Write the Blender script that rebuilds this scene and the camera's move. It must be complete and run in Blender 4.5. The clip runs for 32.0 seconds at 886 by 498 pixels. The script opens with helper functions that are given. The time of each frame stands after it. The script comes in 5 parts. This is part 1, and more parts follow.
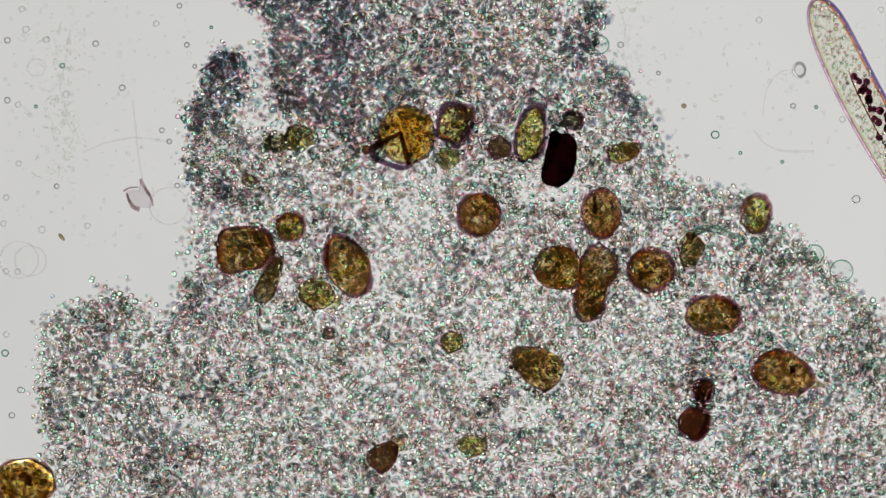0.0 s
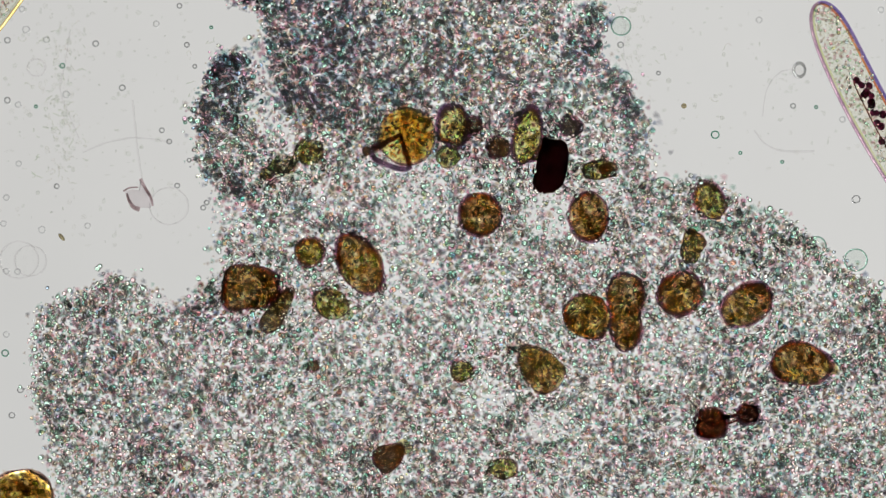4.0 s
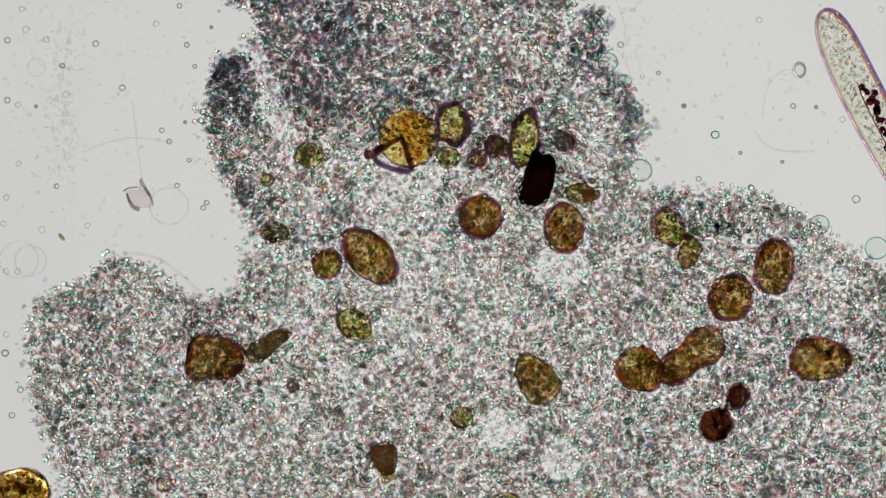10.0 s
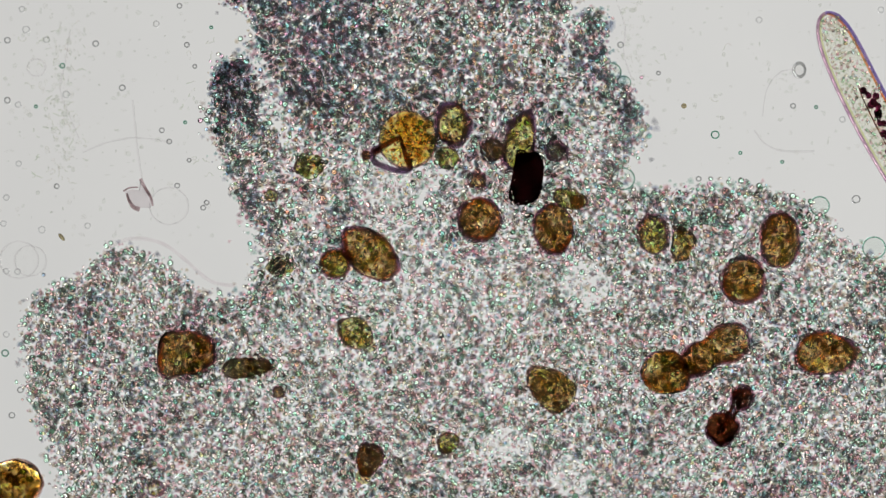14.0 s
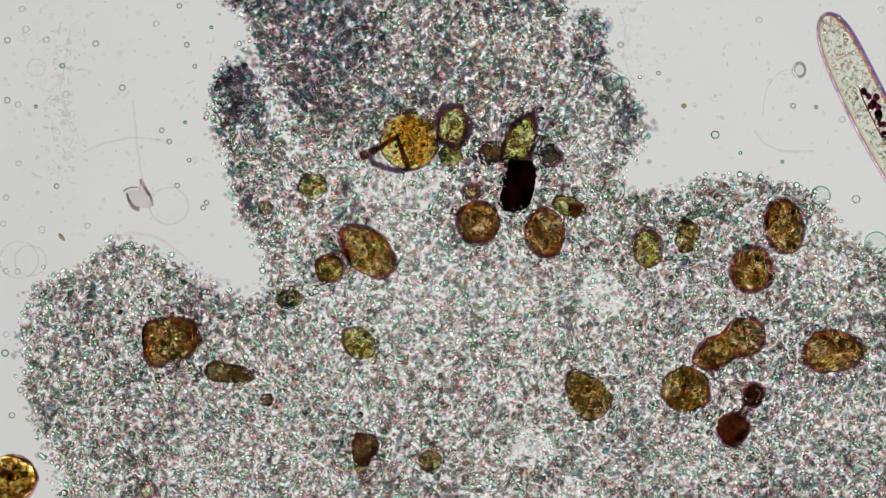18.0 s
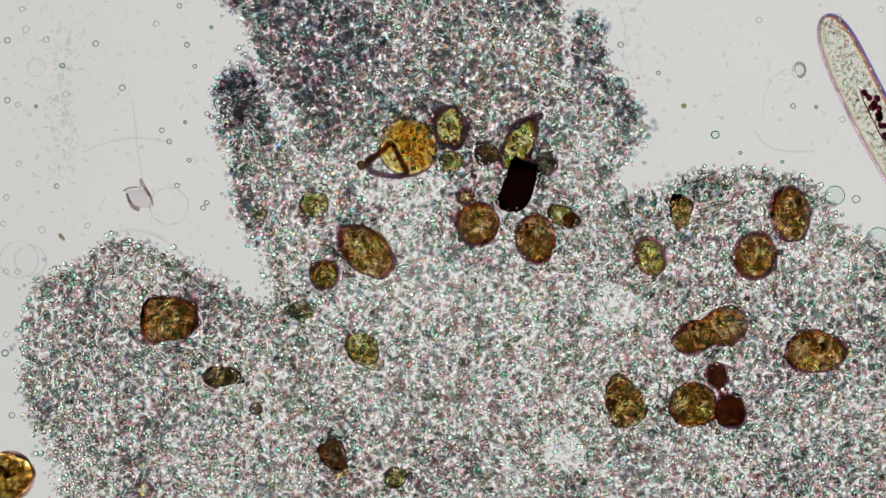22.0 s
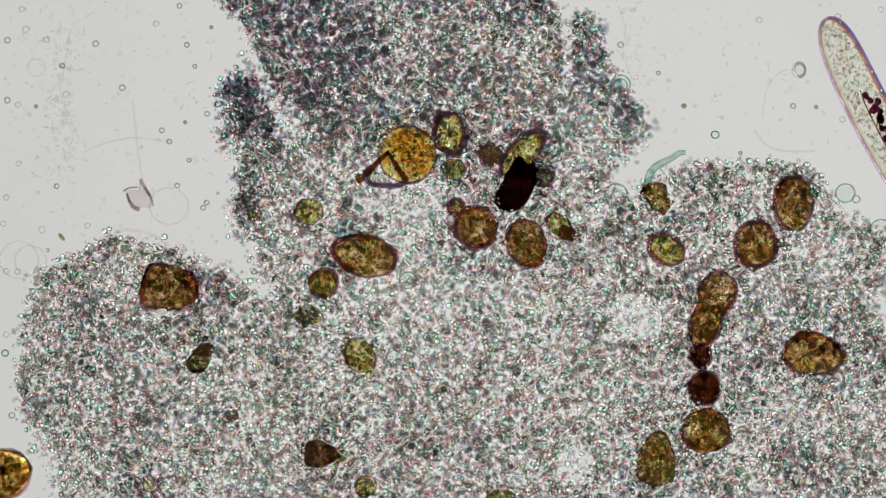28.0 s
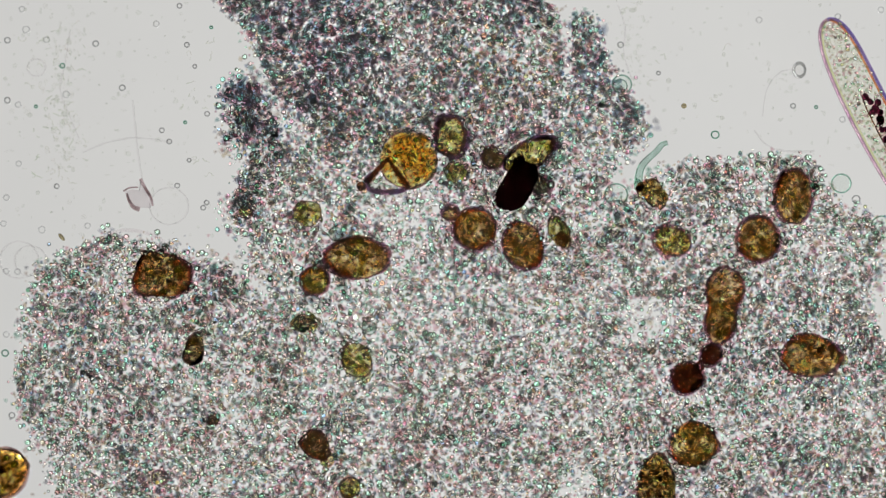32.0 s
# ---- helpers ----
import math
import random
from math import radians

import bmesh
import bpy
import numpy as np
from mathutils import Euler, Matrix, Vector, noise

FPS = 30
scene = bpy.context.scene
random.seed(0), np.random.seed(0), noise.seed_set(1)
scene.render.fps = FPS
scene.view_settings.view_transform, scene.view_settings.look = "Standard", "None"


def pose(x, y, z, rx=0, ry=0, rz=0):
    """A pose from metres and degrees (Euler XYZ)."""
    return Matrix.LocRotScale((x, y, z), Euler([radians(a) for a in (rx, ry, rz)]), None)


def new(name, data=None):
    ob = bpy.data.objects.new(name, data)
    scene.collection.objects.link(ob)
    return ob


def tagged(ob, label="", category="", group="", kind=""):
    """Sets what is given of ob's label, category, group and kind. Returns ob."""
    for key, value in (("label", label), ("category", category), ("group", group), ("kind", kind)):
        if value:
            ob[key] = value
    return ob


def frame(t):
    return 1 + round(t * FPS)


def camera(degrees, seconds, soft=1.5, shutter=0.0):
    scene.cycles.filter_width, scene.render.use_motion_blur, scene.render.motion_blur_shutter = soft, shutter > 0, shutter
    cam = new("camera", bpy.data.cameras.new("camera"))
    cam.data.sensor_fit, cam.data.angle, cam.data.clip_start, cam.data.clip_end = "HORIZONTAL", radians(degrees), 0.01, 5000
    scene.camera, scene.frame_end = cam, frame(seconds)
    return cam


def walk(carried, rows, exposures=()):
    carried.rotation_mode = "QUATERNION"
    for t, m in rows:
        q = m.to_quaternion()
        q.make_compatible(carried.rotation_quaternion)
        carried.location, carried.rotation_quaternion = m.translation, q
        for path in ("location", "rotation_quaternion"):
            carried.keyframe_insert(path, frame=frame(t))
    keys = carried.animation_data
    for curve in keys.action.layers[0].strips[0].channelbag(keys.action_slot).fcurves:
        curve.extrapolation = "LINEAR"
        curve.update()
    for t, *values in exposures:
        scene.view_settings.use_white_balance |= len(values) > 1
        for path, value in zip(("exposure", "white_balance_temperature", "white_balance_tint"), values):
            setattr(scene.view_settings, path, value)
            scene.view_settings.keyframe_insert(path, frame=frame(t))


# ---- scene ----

# A wet mount under a transmitted-light microscope, built 1000 times life size: one metre stands for one millimetre.
# Stage coordinates are micrometres from the field's upper left corner; the field is 1568 x 882.
HIGH = 4.4463
cam = camera(20, 32.0, soft=1.3)
walk(cam, [(0.0, pose(0, 0, HIGH)), (32.0, pose(0, 0, HIGH))])

# ---- light: the condenser lamp below the slide, and a dim room ----
world = bpy.data.worlds.new("dim_room")
world.use_nodes = True
world.node_tree.nodes["Background"].inputs[0].default_value = (1.0, 0.945, 0.86, 1)
world.node_tree.nodes["Background"].inputs[1].default_value = 0.28
scene.world = world
LAMP_DEPTH, LAMP_RADIUS, LAMP_STRENGTH = 4.0, 2.9, 0.665
# light passes through many clear layers
scene.cycles.max_bounces, scene.cycles.transmission_bounces, scene.cycles.transparent_max_bounces = 40, 40, 40


# ---- materials ----
def nodes_of(name):
    m = bpy.data.materials.new(name)
    m.use_nodes = True
    m.node_tree.nodes.clear()
    out = m.node_tree.nodes.new("ShaderNodeOutputMaterial")
    return m, m.node_tree.nodes, m.node_tree.links, out


def ramp(N, stops):
    r = N.new("ShaderNodeValToRGB")
    e = r.color_ramp.elements
    while len(e) < len(stops):
        e.new(0.5)
    for el, (p, c) in zip(e, stops):
        el.position, el.color = p, (*c, 1)
    return r


def noise_node(N, L, scale, detail=3.0, rough=0.6, coord="Object", distort=0.0):
    c = N.new("ShaderNodeTexCoord")
    n = N.new("ShaderNodeTexNoise")
    n.inputs["Scale"].default_value, n.inputs["Detail"].default_value = scale, detail
    n.inputs["Roughness"].default_value, n.inputs["Distortion"].default_value = rough, distort
    L.new(c.outputs[coord], n.inputs["Vector"])
    return n


def lamp_material():
    m, N, L, out = nodes_of("lamp_glow")
    e = N.new("ShaderNodeEmission")
    e.inputs[0].default_value = (1.0, 0.993, 0.972, 1)
    # emission dims towards -x: the field's uneven brightness is put into the lamp
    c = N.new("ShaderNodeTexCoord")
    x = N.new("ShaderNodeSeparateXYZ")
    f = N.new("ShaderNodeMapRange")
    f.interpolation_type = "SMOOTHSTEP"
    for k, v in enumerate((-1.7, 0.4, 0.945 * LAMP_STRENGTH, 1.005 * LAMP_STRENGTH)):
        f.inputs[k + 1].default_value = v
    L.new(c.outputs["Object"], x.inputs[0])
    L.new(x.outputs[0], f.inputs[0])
    # added bright ring, unseen directly, that makes the beads of the mount sparkle
    far = N.new("ShaderNodeVectorMath")
    far.operation = "LENGTH"
    edge = N.new("ShaderNodeMapRange")
    edge.interpolation_type = "SMOOTHSTEP"
    for k, v in enumerate((2.0, 2.2, 1.0, 5.6)):
        edge.inputs[k + 1].default_value = v
    both = N.new("ShaderNodeMath")
    both.operation = "MULTIPLY"
    L.new(c.outputs["Object"], far.inputs[0])
    L.new(far.outputs["Value"], edge.inputs[0])
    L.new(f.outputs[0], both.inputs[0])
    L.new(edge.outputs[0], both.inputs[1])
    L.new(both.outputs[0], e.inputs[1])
    L.new(e.outputs[0], out.inputs[0])
    return m


def plain(name, colour, rough=0.6, metal=0.0, scale=30.0):
    m, N, L, out = nodes_of(name)
    b = N.new("ShaderNodeBsdfPrincipled")
    n = noise_node(N, L, scale)
    r = ramp(N, [(0.3, tuple(0.7 * c for c in colour)), (0.7, colour)])
    L.new(n.outputs[0], r.inputs[0])
    L.new(r.outputs[0], b.inputs["Base Color"])
    b.inputs["Roughness"].default_value, b.inputs["Metallic"].default_value = rough, metal
    L.new(b.outputs[0], out.inputs[0])
    return m


def clear_film(name, low, high, scale):
    """A clear sheet that takes a little of the light, unevenly."""
    m, N, L, out = nodes_of(name)
    n = noise_node(N, L, scale, 5.0)
    r = ramp(N, [(0.35, low), (0.65, high)])
    t = N.new("ShaderNodeBsdfTransparent")
    L.new(n.outputs[0], r.inputs[0])
    L.new(r.outputs[0], t.inputs[0])
    L.new(t.outputs[0], out.inputs[0])
    return m


def droplet(name, ior, stops):
    """A refracting droplet whose tint differs from droplet to droplet."""
    m, N, L, out = nodes_of(name)
    g = N.new("ShaderNodeNewGeometry")
    r = ramp(N, stops)
    r.color_ramp.interpolation = "CONSTANT"
    b = N.new("ShaderNodeBsdfRefraction")
    b.inputs["Roughness"].default_value, b.inputs["IOR"].default_value = 0.0, ior
    L.new(g.outputs["Random Per Island"], r.inputs[0])
    L.new(r.outputs[0], b.inputs["Color"])
    L.new(b.outputs[0], out.inputs[0])
    return m


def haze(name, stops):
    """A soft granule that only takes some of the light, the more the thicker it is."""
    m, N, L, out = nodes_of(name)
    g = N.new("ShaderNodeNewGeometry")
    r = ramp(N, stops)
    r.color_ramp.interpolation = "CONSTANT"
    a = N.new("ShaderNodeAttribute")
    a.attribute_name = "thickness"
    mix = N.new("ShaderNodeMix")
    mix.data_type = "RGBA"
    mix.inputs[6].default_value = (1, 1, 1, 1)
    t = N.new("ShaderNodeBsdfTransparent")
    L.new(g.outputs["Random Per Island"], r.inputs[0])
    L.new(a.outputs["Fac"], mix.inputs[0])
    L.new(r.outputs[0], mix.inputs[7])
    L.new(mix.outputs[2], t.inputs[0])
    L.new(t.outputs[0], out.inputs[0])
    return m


def wall_material(name, colour, ior, bump=0.0, mottle=0.86):
    m, N, L, out = nodes_of(name)
    b = N.new("ShaderNodeBsdfRefraction")
    b.inputs["Roughness"].default_value, b.inputs["IOR"].default_value = 0.0, ior
    n = noise_node(N, L, 45, 3)
    r = ramp(N, [(0.3, tuple(mottle * c for c in colour)), (0.7, colour)])
    L.new(n.outputs[0], r.inputs[0])
    L.new(r.outputs[0], b.inputs["Color"])
    if bump:
        u = N.new("ShaderNodeBump")
        u.inputs["Strength"].default_value, u.inputs["Distance"].default_value = bump, 0.004
        L.new(n.outputs[0], u.inputs["Height"])
        L.new(u.outputs[0], b.inputs["Normal"])
    L.new(b.outputs[0], out.inputs[0])
    return m


def soft_edge(name, dark, light):
    """A wall seen edge-on: it takes light where it is thick, unevenly along its way."""
    m, N, L, out = nodes_of(name)
    n = noise_node(N, L, 34, 3)
    r = ramp(N, [(0.36, dark), (0.64, light)])
    a = N.new("ShaderNodeAttribute")
    a.attribute_name = "thickness"
    mix = N.new("ShaderNodeMix")
    mix.data_type = "RGBA"
    mix.inputs[6].default_value = (1, 1, 1, 1)
    t = N.new("ShaderNodeBsdfTransparent")
    L.new(n.outputs[0], r.inputs[0])
    L.new(a.outputs["Fac"], mix.inputs[0])
    L.new(r.outputs[0], mix.inputs[7])
    L.new(mix.outputs[2], t.inputs[0])
    L.new(t.outputs[0], out.inputs[0])
    return m


def plasm(name, dark, mid, light, coarse=52.0, fine=150.0):
    """Mottled, light-filtering cell contents: coarse clumps of pigment and fine grains."""
    m, N, L, out = nodes_of(name)
    a = noise_node(N, L, coarse, 2.0, 0.5, distort=0.6)
    b = noise_node(N, L, fine, 3.0, 0.7)
    mix = N.new("ShaderNodeMath")
    mix.operation = "MULTIPLY_ADD"
    mix.inputs[1].default_value = 0.42
    half = N.new("ShaderNodeMath")
    half.operation = "MULTIPLY"
    half.inputs[1].default_value = 0.58
    L.new(b.outputs[0], half.inputs[0])
    L.new(a.outputs[0], mix.inputs[0])
    L.new(half.outputs[0], mix.inputs[2])
    r = ramp(N, [(0.42, dark), (0.49, mid), (0.56, light)])
    L.new(mix.outputs[0], r.inputs[0])
    t = N.new("ShaderNodeBsdfTransparent")
    L.new(r.outputs[0], t.inputs[0])
    L.new(t.outputs[0], out.inputs[0])
    return m


M_LAMP = lamp_material()
M_SLIDE = clear_film("slide_glass", (0.97, 0.972, 0.97), (0.992, 0.993, 0.99), 2.0)
# random green and pink tints put the optics' colour fringes into the granules
M_CLEAR = droplet("clear_granule", 2.0, [(0.0, (0.99, 0.99, 0.955)), (0.46, (0.87, 0.99, 0.93)), (0.70, (1.0, 0.93, 0.93)), (0.86, (0.95, 0.97, 0.97))])
M_GREY = droplet("grey_granule", 1.9, [(0.0, (0.91, 0.89, 0.86)), (0.36, (0.79, 0.92, 0.85)), (0.64, (0.96, 0.85, 0.86)), (0.86, (0.83, 0.87, 0.91))])
M_DARK = droplet("dark_granule", 1.8, [(0.0, (0.75, 0.85, 0.95)), (0.36, (0.68, 0.90, 0.86)), (0.66, (0.95, 0.80, 0.88))])
M_BROWN = droplet("brown_granule", 1.6, [(0.0, (0.93, 0.85, 0.72)), (0.5, (0.90, 0.78, 0.68)), (0.75, (0.85, 0.86, 0.70))])
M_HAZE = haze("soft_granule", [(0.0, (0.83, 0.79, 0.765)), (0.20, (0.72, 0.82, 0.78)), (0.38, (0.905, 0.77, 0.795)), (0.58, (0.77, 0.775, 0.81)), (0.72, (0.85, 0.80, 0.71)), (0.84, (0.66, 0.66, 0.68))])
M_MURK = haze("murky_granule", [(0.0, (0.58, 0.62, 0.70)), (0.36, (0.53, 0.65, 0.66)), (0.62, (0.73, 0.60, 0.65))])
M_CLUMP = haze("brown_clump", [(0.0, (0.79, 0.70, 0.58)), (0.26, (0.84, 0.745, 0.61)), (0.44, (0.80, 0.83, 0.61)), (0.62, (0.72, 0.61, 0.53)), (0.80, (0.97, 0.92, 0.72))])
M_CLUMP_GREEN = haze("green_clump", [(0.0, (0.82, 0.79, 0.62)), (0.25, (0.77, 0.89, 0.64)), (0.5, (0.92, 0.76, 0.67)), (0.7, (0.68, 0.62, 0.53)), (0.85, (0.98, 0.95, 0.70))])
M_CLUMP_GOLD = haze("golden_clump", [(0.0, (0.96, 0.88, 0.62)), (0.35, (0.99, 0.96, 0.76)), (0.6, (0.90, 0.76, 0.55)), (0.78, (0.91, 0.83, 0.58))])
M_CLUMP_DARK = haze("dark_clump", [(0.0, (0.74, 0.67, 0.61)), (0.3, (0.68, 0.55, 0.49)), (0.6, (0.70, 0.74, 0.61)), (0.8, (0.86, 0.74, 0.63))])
M_PIGMENT = droplet("mixed_pigment", 1.2, [(0.0, (0.72, 0.55, 0.38)), (0.18, (0.98, 0.93, 0.58)), (0.44, (0.66, 0.76, 0.42)), (0.64, (0.86, 0.62, 0.46)), (0.74, (0.60, 0.46, 0.38)), (0.84, (0.99, 0.97, 0.76))])
M_PIGMENT_RED = droplet("red_pigment", 1.3, [(0.0, (0.44, 0.20, 0.16)), (0.5, (0.30, 0.16, 0.12)), (0.85, (0.80, 0.62, 0.42))])
M_PIGMENT_GOLD = droplet("golden_pigment", 1.3, [(0.0, (0.95, 0.76, 0.34)), (0.3, (0.99, 0.94, 0.66)), (0.55, (0.88, 0.58, 0.30)), (0.7, (0.80, 0.80, 0.38)), (0.88, (0.70, 0.48, 0.28))])
M_WALL = wall_material("purple_cell_wall", (0.94, 0.89, 0.92), 1.07, 0.6)
M_WALL_PALE = wall_material("pale_cell_wall", (0.97, 0.97, 0.95), 1.10, 0.4)
M_LOOSE = wall_material("loose_droplet", (0.997, 0.998, 0.997), 1.02, mottle=0.99)
M_RIM = soft_edge("dark_purple_rim", (0.46, 0.34, 0.45), (0.72, 0.52, 0.56))
M_FRINGE = soft_edge("red_amber_fringe", (0.86, 0.46, 0.36), (0.95, 0.72, 0.44))
M_RIM_DEEP = soft_edge("deep_purple_rim", (0.35, 0.24, 0.38), (0.58, 0.41, 0.52))
M_FLAP = soft_edge("purple_shell_edge", (0.32, 0.23, 0.37), (0.50, 0.37, 0.48))
M_CRACK = soft_edge("dark_brown_crack", (0.30, 0.15, 0.10), (0.48, 0.25, 0.14))
M_RIM_RED = wall_material("dark_red_rim", (0.50, 0.20, 0.15), 1.15)
M_RIM_PALE = soft_edge("pale_rim", (0.42, 0.30, 0.30), (0.74, 0.60, 0.56))
M_GLASSY = wall_material("clear_droplet", (0.94, 0.96, 0.94), 1.7)
M_FAINT = wall_material("faint_vesicle", (0.999, 0.999, 0.998), 1.012, mottle=0.997)
P_BROWN = plasm("brown_plasm", (0.78, 0.70, 0.55), (0.885, 0.815, 0.62), (0.97, 0.93, 0.73))
P_OLIVE = plasm("olive_plasm", (0.785, 0.715, 0.555), (0.89, 0.84, 0.63), (0.97, 0.95, 0.74))
P_YOLK = plasm("bright_yolk", (0.90, 0.83, 0.48), (0.96, 0.92, 0.60), (0.99, 0.98, 0.78), 60)
P_TEAL = plasm("dusky_teal_plasm", (0.42, 0.46, 0.46), (0.56, 0.62, 0.58), (0.74, 0.78, 0.68), 50)
P_CORE = plasm("red_brown_spot", (0.60, 0.50, 0.37), (0.80, 0.70, 0.49), (0.97, 0.93, 0.70), 60, 130)
P_LIME = plasm("pale_lime_plasm", (0.76, 0.73, 0.55), (0.90, 0.89, 0.70), (0.98, 0.98, 0.87), 60)
P_GOLD = plasm("golden_plasm", (0.87, 0.75, 0.48), (0.96, 0.87, 0.60), (0.99, 0.96, 0.77), 55)
P_GREEN = plasm("green_plasm", (0.70, 0.62, 0.40), (0.87, 0.84, 0.52), (0.98, 0.98, 0.74), 60)
P_LEAF = plasm("bright_leaf_plasm", (0.74, 0.70, 0.42), (0.91, 0.90, 0.58), (0.99, 0.99, 0.84), 60)
P_DUSK = plasm("dusky_green_plasm", (0.50, 0.46, 0.39), (0.65, 0.60, 0.48), (0.82, 0.79, 0.60), 50)
P_RED = plasm("dark_red_plasm", (0.33, 0.20, 0.15), (0.49, 0.32, 0.22), (0.72, 0.55, 0.38), 45)
P_BLACK = plasm("black_crystal", (0.07, 0.02, 0.03), (0.10, 0.028, 0.04), (0.14, 0.04, 0.055), 30)
P_PALE = plasm("pale_plasm", (0.925, 0.93, 0.86), (0.965, 0.968, 0.92), (0.99, 0.99, 0.965), 30)
P_SMUDGE = plasm("smudged_plasm", (0.76, 0.72, 0.64), (0.86, 0.83, 0.77), (0.95, 0.94, 0.90), 50)
G_DARK = wall_material("dark_brown_pigment", (0.56, 0.36, 0.24), 1.15, 0.4)
G_LIGHT = wall_material("yellow_green_pigment", (0.93, 0.90, 0.55), 1.35, 0.3)
G_GREEN = wall_material("green_pigment", (0.55, 0.68, 0.30), 1.3, 0.3)
G_PURPLE = wall_material("purple_black_food", (0.30, 0.10, 0.18), 1.15, 0.2)
M_FAINT_EDGE = wall_material("faint_clear_edge", (0.94, 0.955, 0.94), 1.12)
M_STALK = wall_material("teal_stalk", (0.80, 0.90, 0.86), 1.08)
M_RING = wall_material("green_grey_skin_outline", (0.60, 0.76, 0.70), 1.12)
M_FLAKE = wall_material("mineral_flake_glass", (0.95, 0.925, 0.935), 1.03, 0.5, mottle=0.93)


# ---- helpers of this scene ----
def stage(x, y, z=0.0):
    k = (HIGH - z) / HIGH
    return Vector(((x - 784) / 1000 * k, (441 - y) / 1000 * k, z))


def part(name, bm, material, parent, label=""):
    me = bpy.data.meshes.new(name)
    bm.to_mesh(me)
    bm.free()
    for p in me.polygons:
        p.use_smooth = True
    me.materials.append(material)
    ob = new(name, me)
    ob.parent = parent
    if label:
        ob["label"] = label
    return ob


def lump(n, off, rx, ry, rz, rough, taper, waist, square, point=0.0):
    """The point of a lump's surface in the direction n."""
    k = 1 + rough * (noise.noise(n * 1.6 + off) * 1.6 + noise.noise(n * 4.0 + off) * 0.5)
    if square:
        k *= (abs(n.x) ** 4 + abs(n.y) ** 4 + abs(n.z) ** 4) ** (-0.25 * square)
    p = n * k
    side = (1 - taper * p.x - waist * math.exp(-(p.x / 0.35) ** 2)) * (1 - point * max(p.x, 0) ** 2)
    return Vector((p.x * rx, p.y * ry * side, (p.z + 1) * rz)) / 1000


def blob(rx, ry, rz, seed=0, rough=0.06, taper=0.0, waist=0.0, square=0.0, point=0.0, sub=4, at=(0, 0, 0)):
    """A rounded lump with half-axes rx, ry, rz (in thousandths), long along x, that stands on z = 0."""
    bm = bmesh.new()
    bmesh.ops.create_icosphere(bm, subdivisions=sub, radius=1)
    off = Vector((seed * 3.7, seed * 1.9, seed * 0.7))
    for v in bm.verts:
        v.co = lump(v.co.normalized(), off, rx, ry, rz, rough, taper, waist, square, point) + Vector(at) / 1000
    return bm


def tube(points, radii, closed=False, sides=8):
    """A round strand along points (metres), with a radius at each."""
    bm = bmesh.new()
    rings, n = [], len(points)
    for i, p in enumerate(points):
        a = points[(i - 1) % n] if closed or i else p
        b = points[(i + 1) % n] if closed or i < n - 1 else p
        d = (b - a).normalized()
        u = d.cross(Vector((0, 0, 1)))
        u = u.normalized() if u.length > 1e-6 else Vector((1, 0, 0))
        w = u.cross(d).normalized()
        rings.append([bm.verts.new(p + (u * math.cos(2 * math.pi * k / sides) + w * math.sin(2 * math.pi * k / sides)) * radii[i]) for k in range(sides)])
    for i in range(n if closed else n - 1):
        r, q = rings[i], rings[(i + 1) % n]
        for k in range(sides):
            bm.faces.new((r[k], r[(k + 1) % sides], q[(k + 1) % sides], q[k]))
    if not closed:
        bm.faces.new(rings[0][::-1])
        bm.faces.new(rings[-1])
    bmesh.ops.recalc_face_normals(bm, faces=bm.faces[:])
    return bm


def seam(way, wide, high, material, closed=True):
    """A band along way (metres), thick along its middle and thin at both edges: half-widths wide, height high."""
    n = len(way)
    co, fa = [], []
    for i, p in enumerate(way):
        d = way[(i + 1) % n] - way[i - 1] if closed or 0 < i < n - 1 else way[min(i + 1, n - 1)] - way[max(i - 1, 0)]
        u = d.cross(Vector((0, 0, 1))).normalized()
        up, w = Vector((0, 0, high)), u * wide[i]
        co += [p - w, p - 0.45 * w + up, p + 0.45 * w + up, p + w, p + 0.45 * w - up, p - 0.45 * w - up]
    for i in range(n if closed else n - 1):
        a, b = 6 * i, 6 * ((i + 1) % n)
        fa += [(a + k, a + (k + 1) % 6, b + (k + 1) % 6, b + k) for k in range(6)]
    me = bpy.data.meshes.new("rim")
    me.from_pydata([tuple(c) for c in co], [], fa)
    me.attributes.new("thickness", "FLOAT", "POINT").data.foreach_set("value", np.tile(np.array([0, 1, 1, 0, 1, 1], np.float32), n))
    me.polygons.foreach_set("use_smooth", np.ones(len(fa), bool))
    me.materials.append(material)
    me.update()
    return me


def bend(*ps, step=8, z=0.02):
    """A smooth line through points in micrometres (x, y down), in metres."""
    ps = [Vector((x / 1000, -y / 1000, z)) for x, y in ps]
    out = []
    for i in range(len(ps) - 1):
        p0, p1, p2, p3 = ps[max(i - 1, 0)], ps[i], ps[i + 1], ps[min(i + 2, len(ps) - 1)]
        for j in range(step):
            t = j / step
            out.append(0.5 * (2 * p1 + (p2 - p0) * t + (2 * p0 - 5 * p1 + 4 * p2 - p3) * t * t + (3 * p1 - p0 - 3 * p2 + p3) * t ** 3))
    return out + [ps[-1]]


def thing(name, label, category, group=""):
    ob = new(name)
    ob.empty_display_size = 0.02
    return tagged(ob, label, category, group)


MARKS = (0, 3, 6, 9, 11, 13, 17, 19, 21, 23, 25, 28, 30, 32)
TIMES = (0, 1, 2, 3, 4.5, 6, 7, 8, 9, 10, 11, 12, 13, 14, 15.5, 17, 18, 19, 20, 21, 22, 23, 24, 25, 26.5, 28, 29, 30, 31, 32)
TRACKS = {}
MOVERS = []


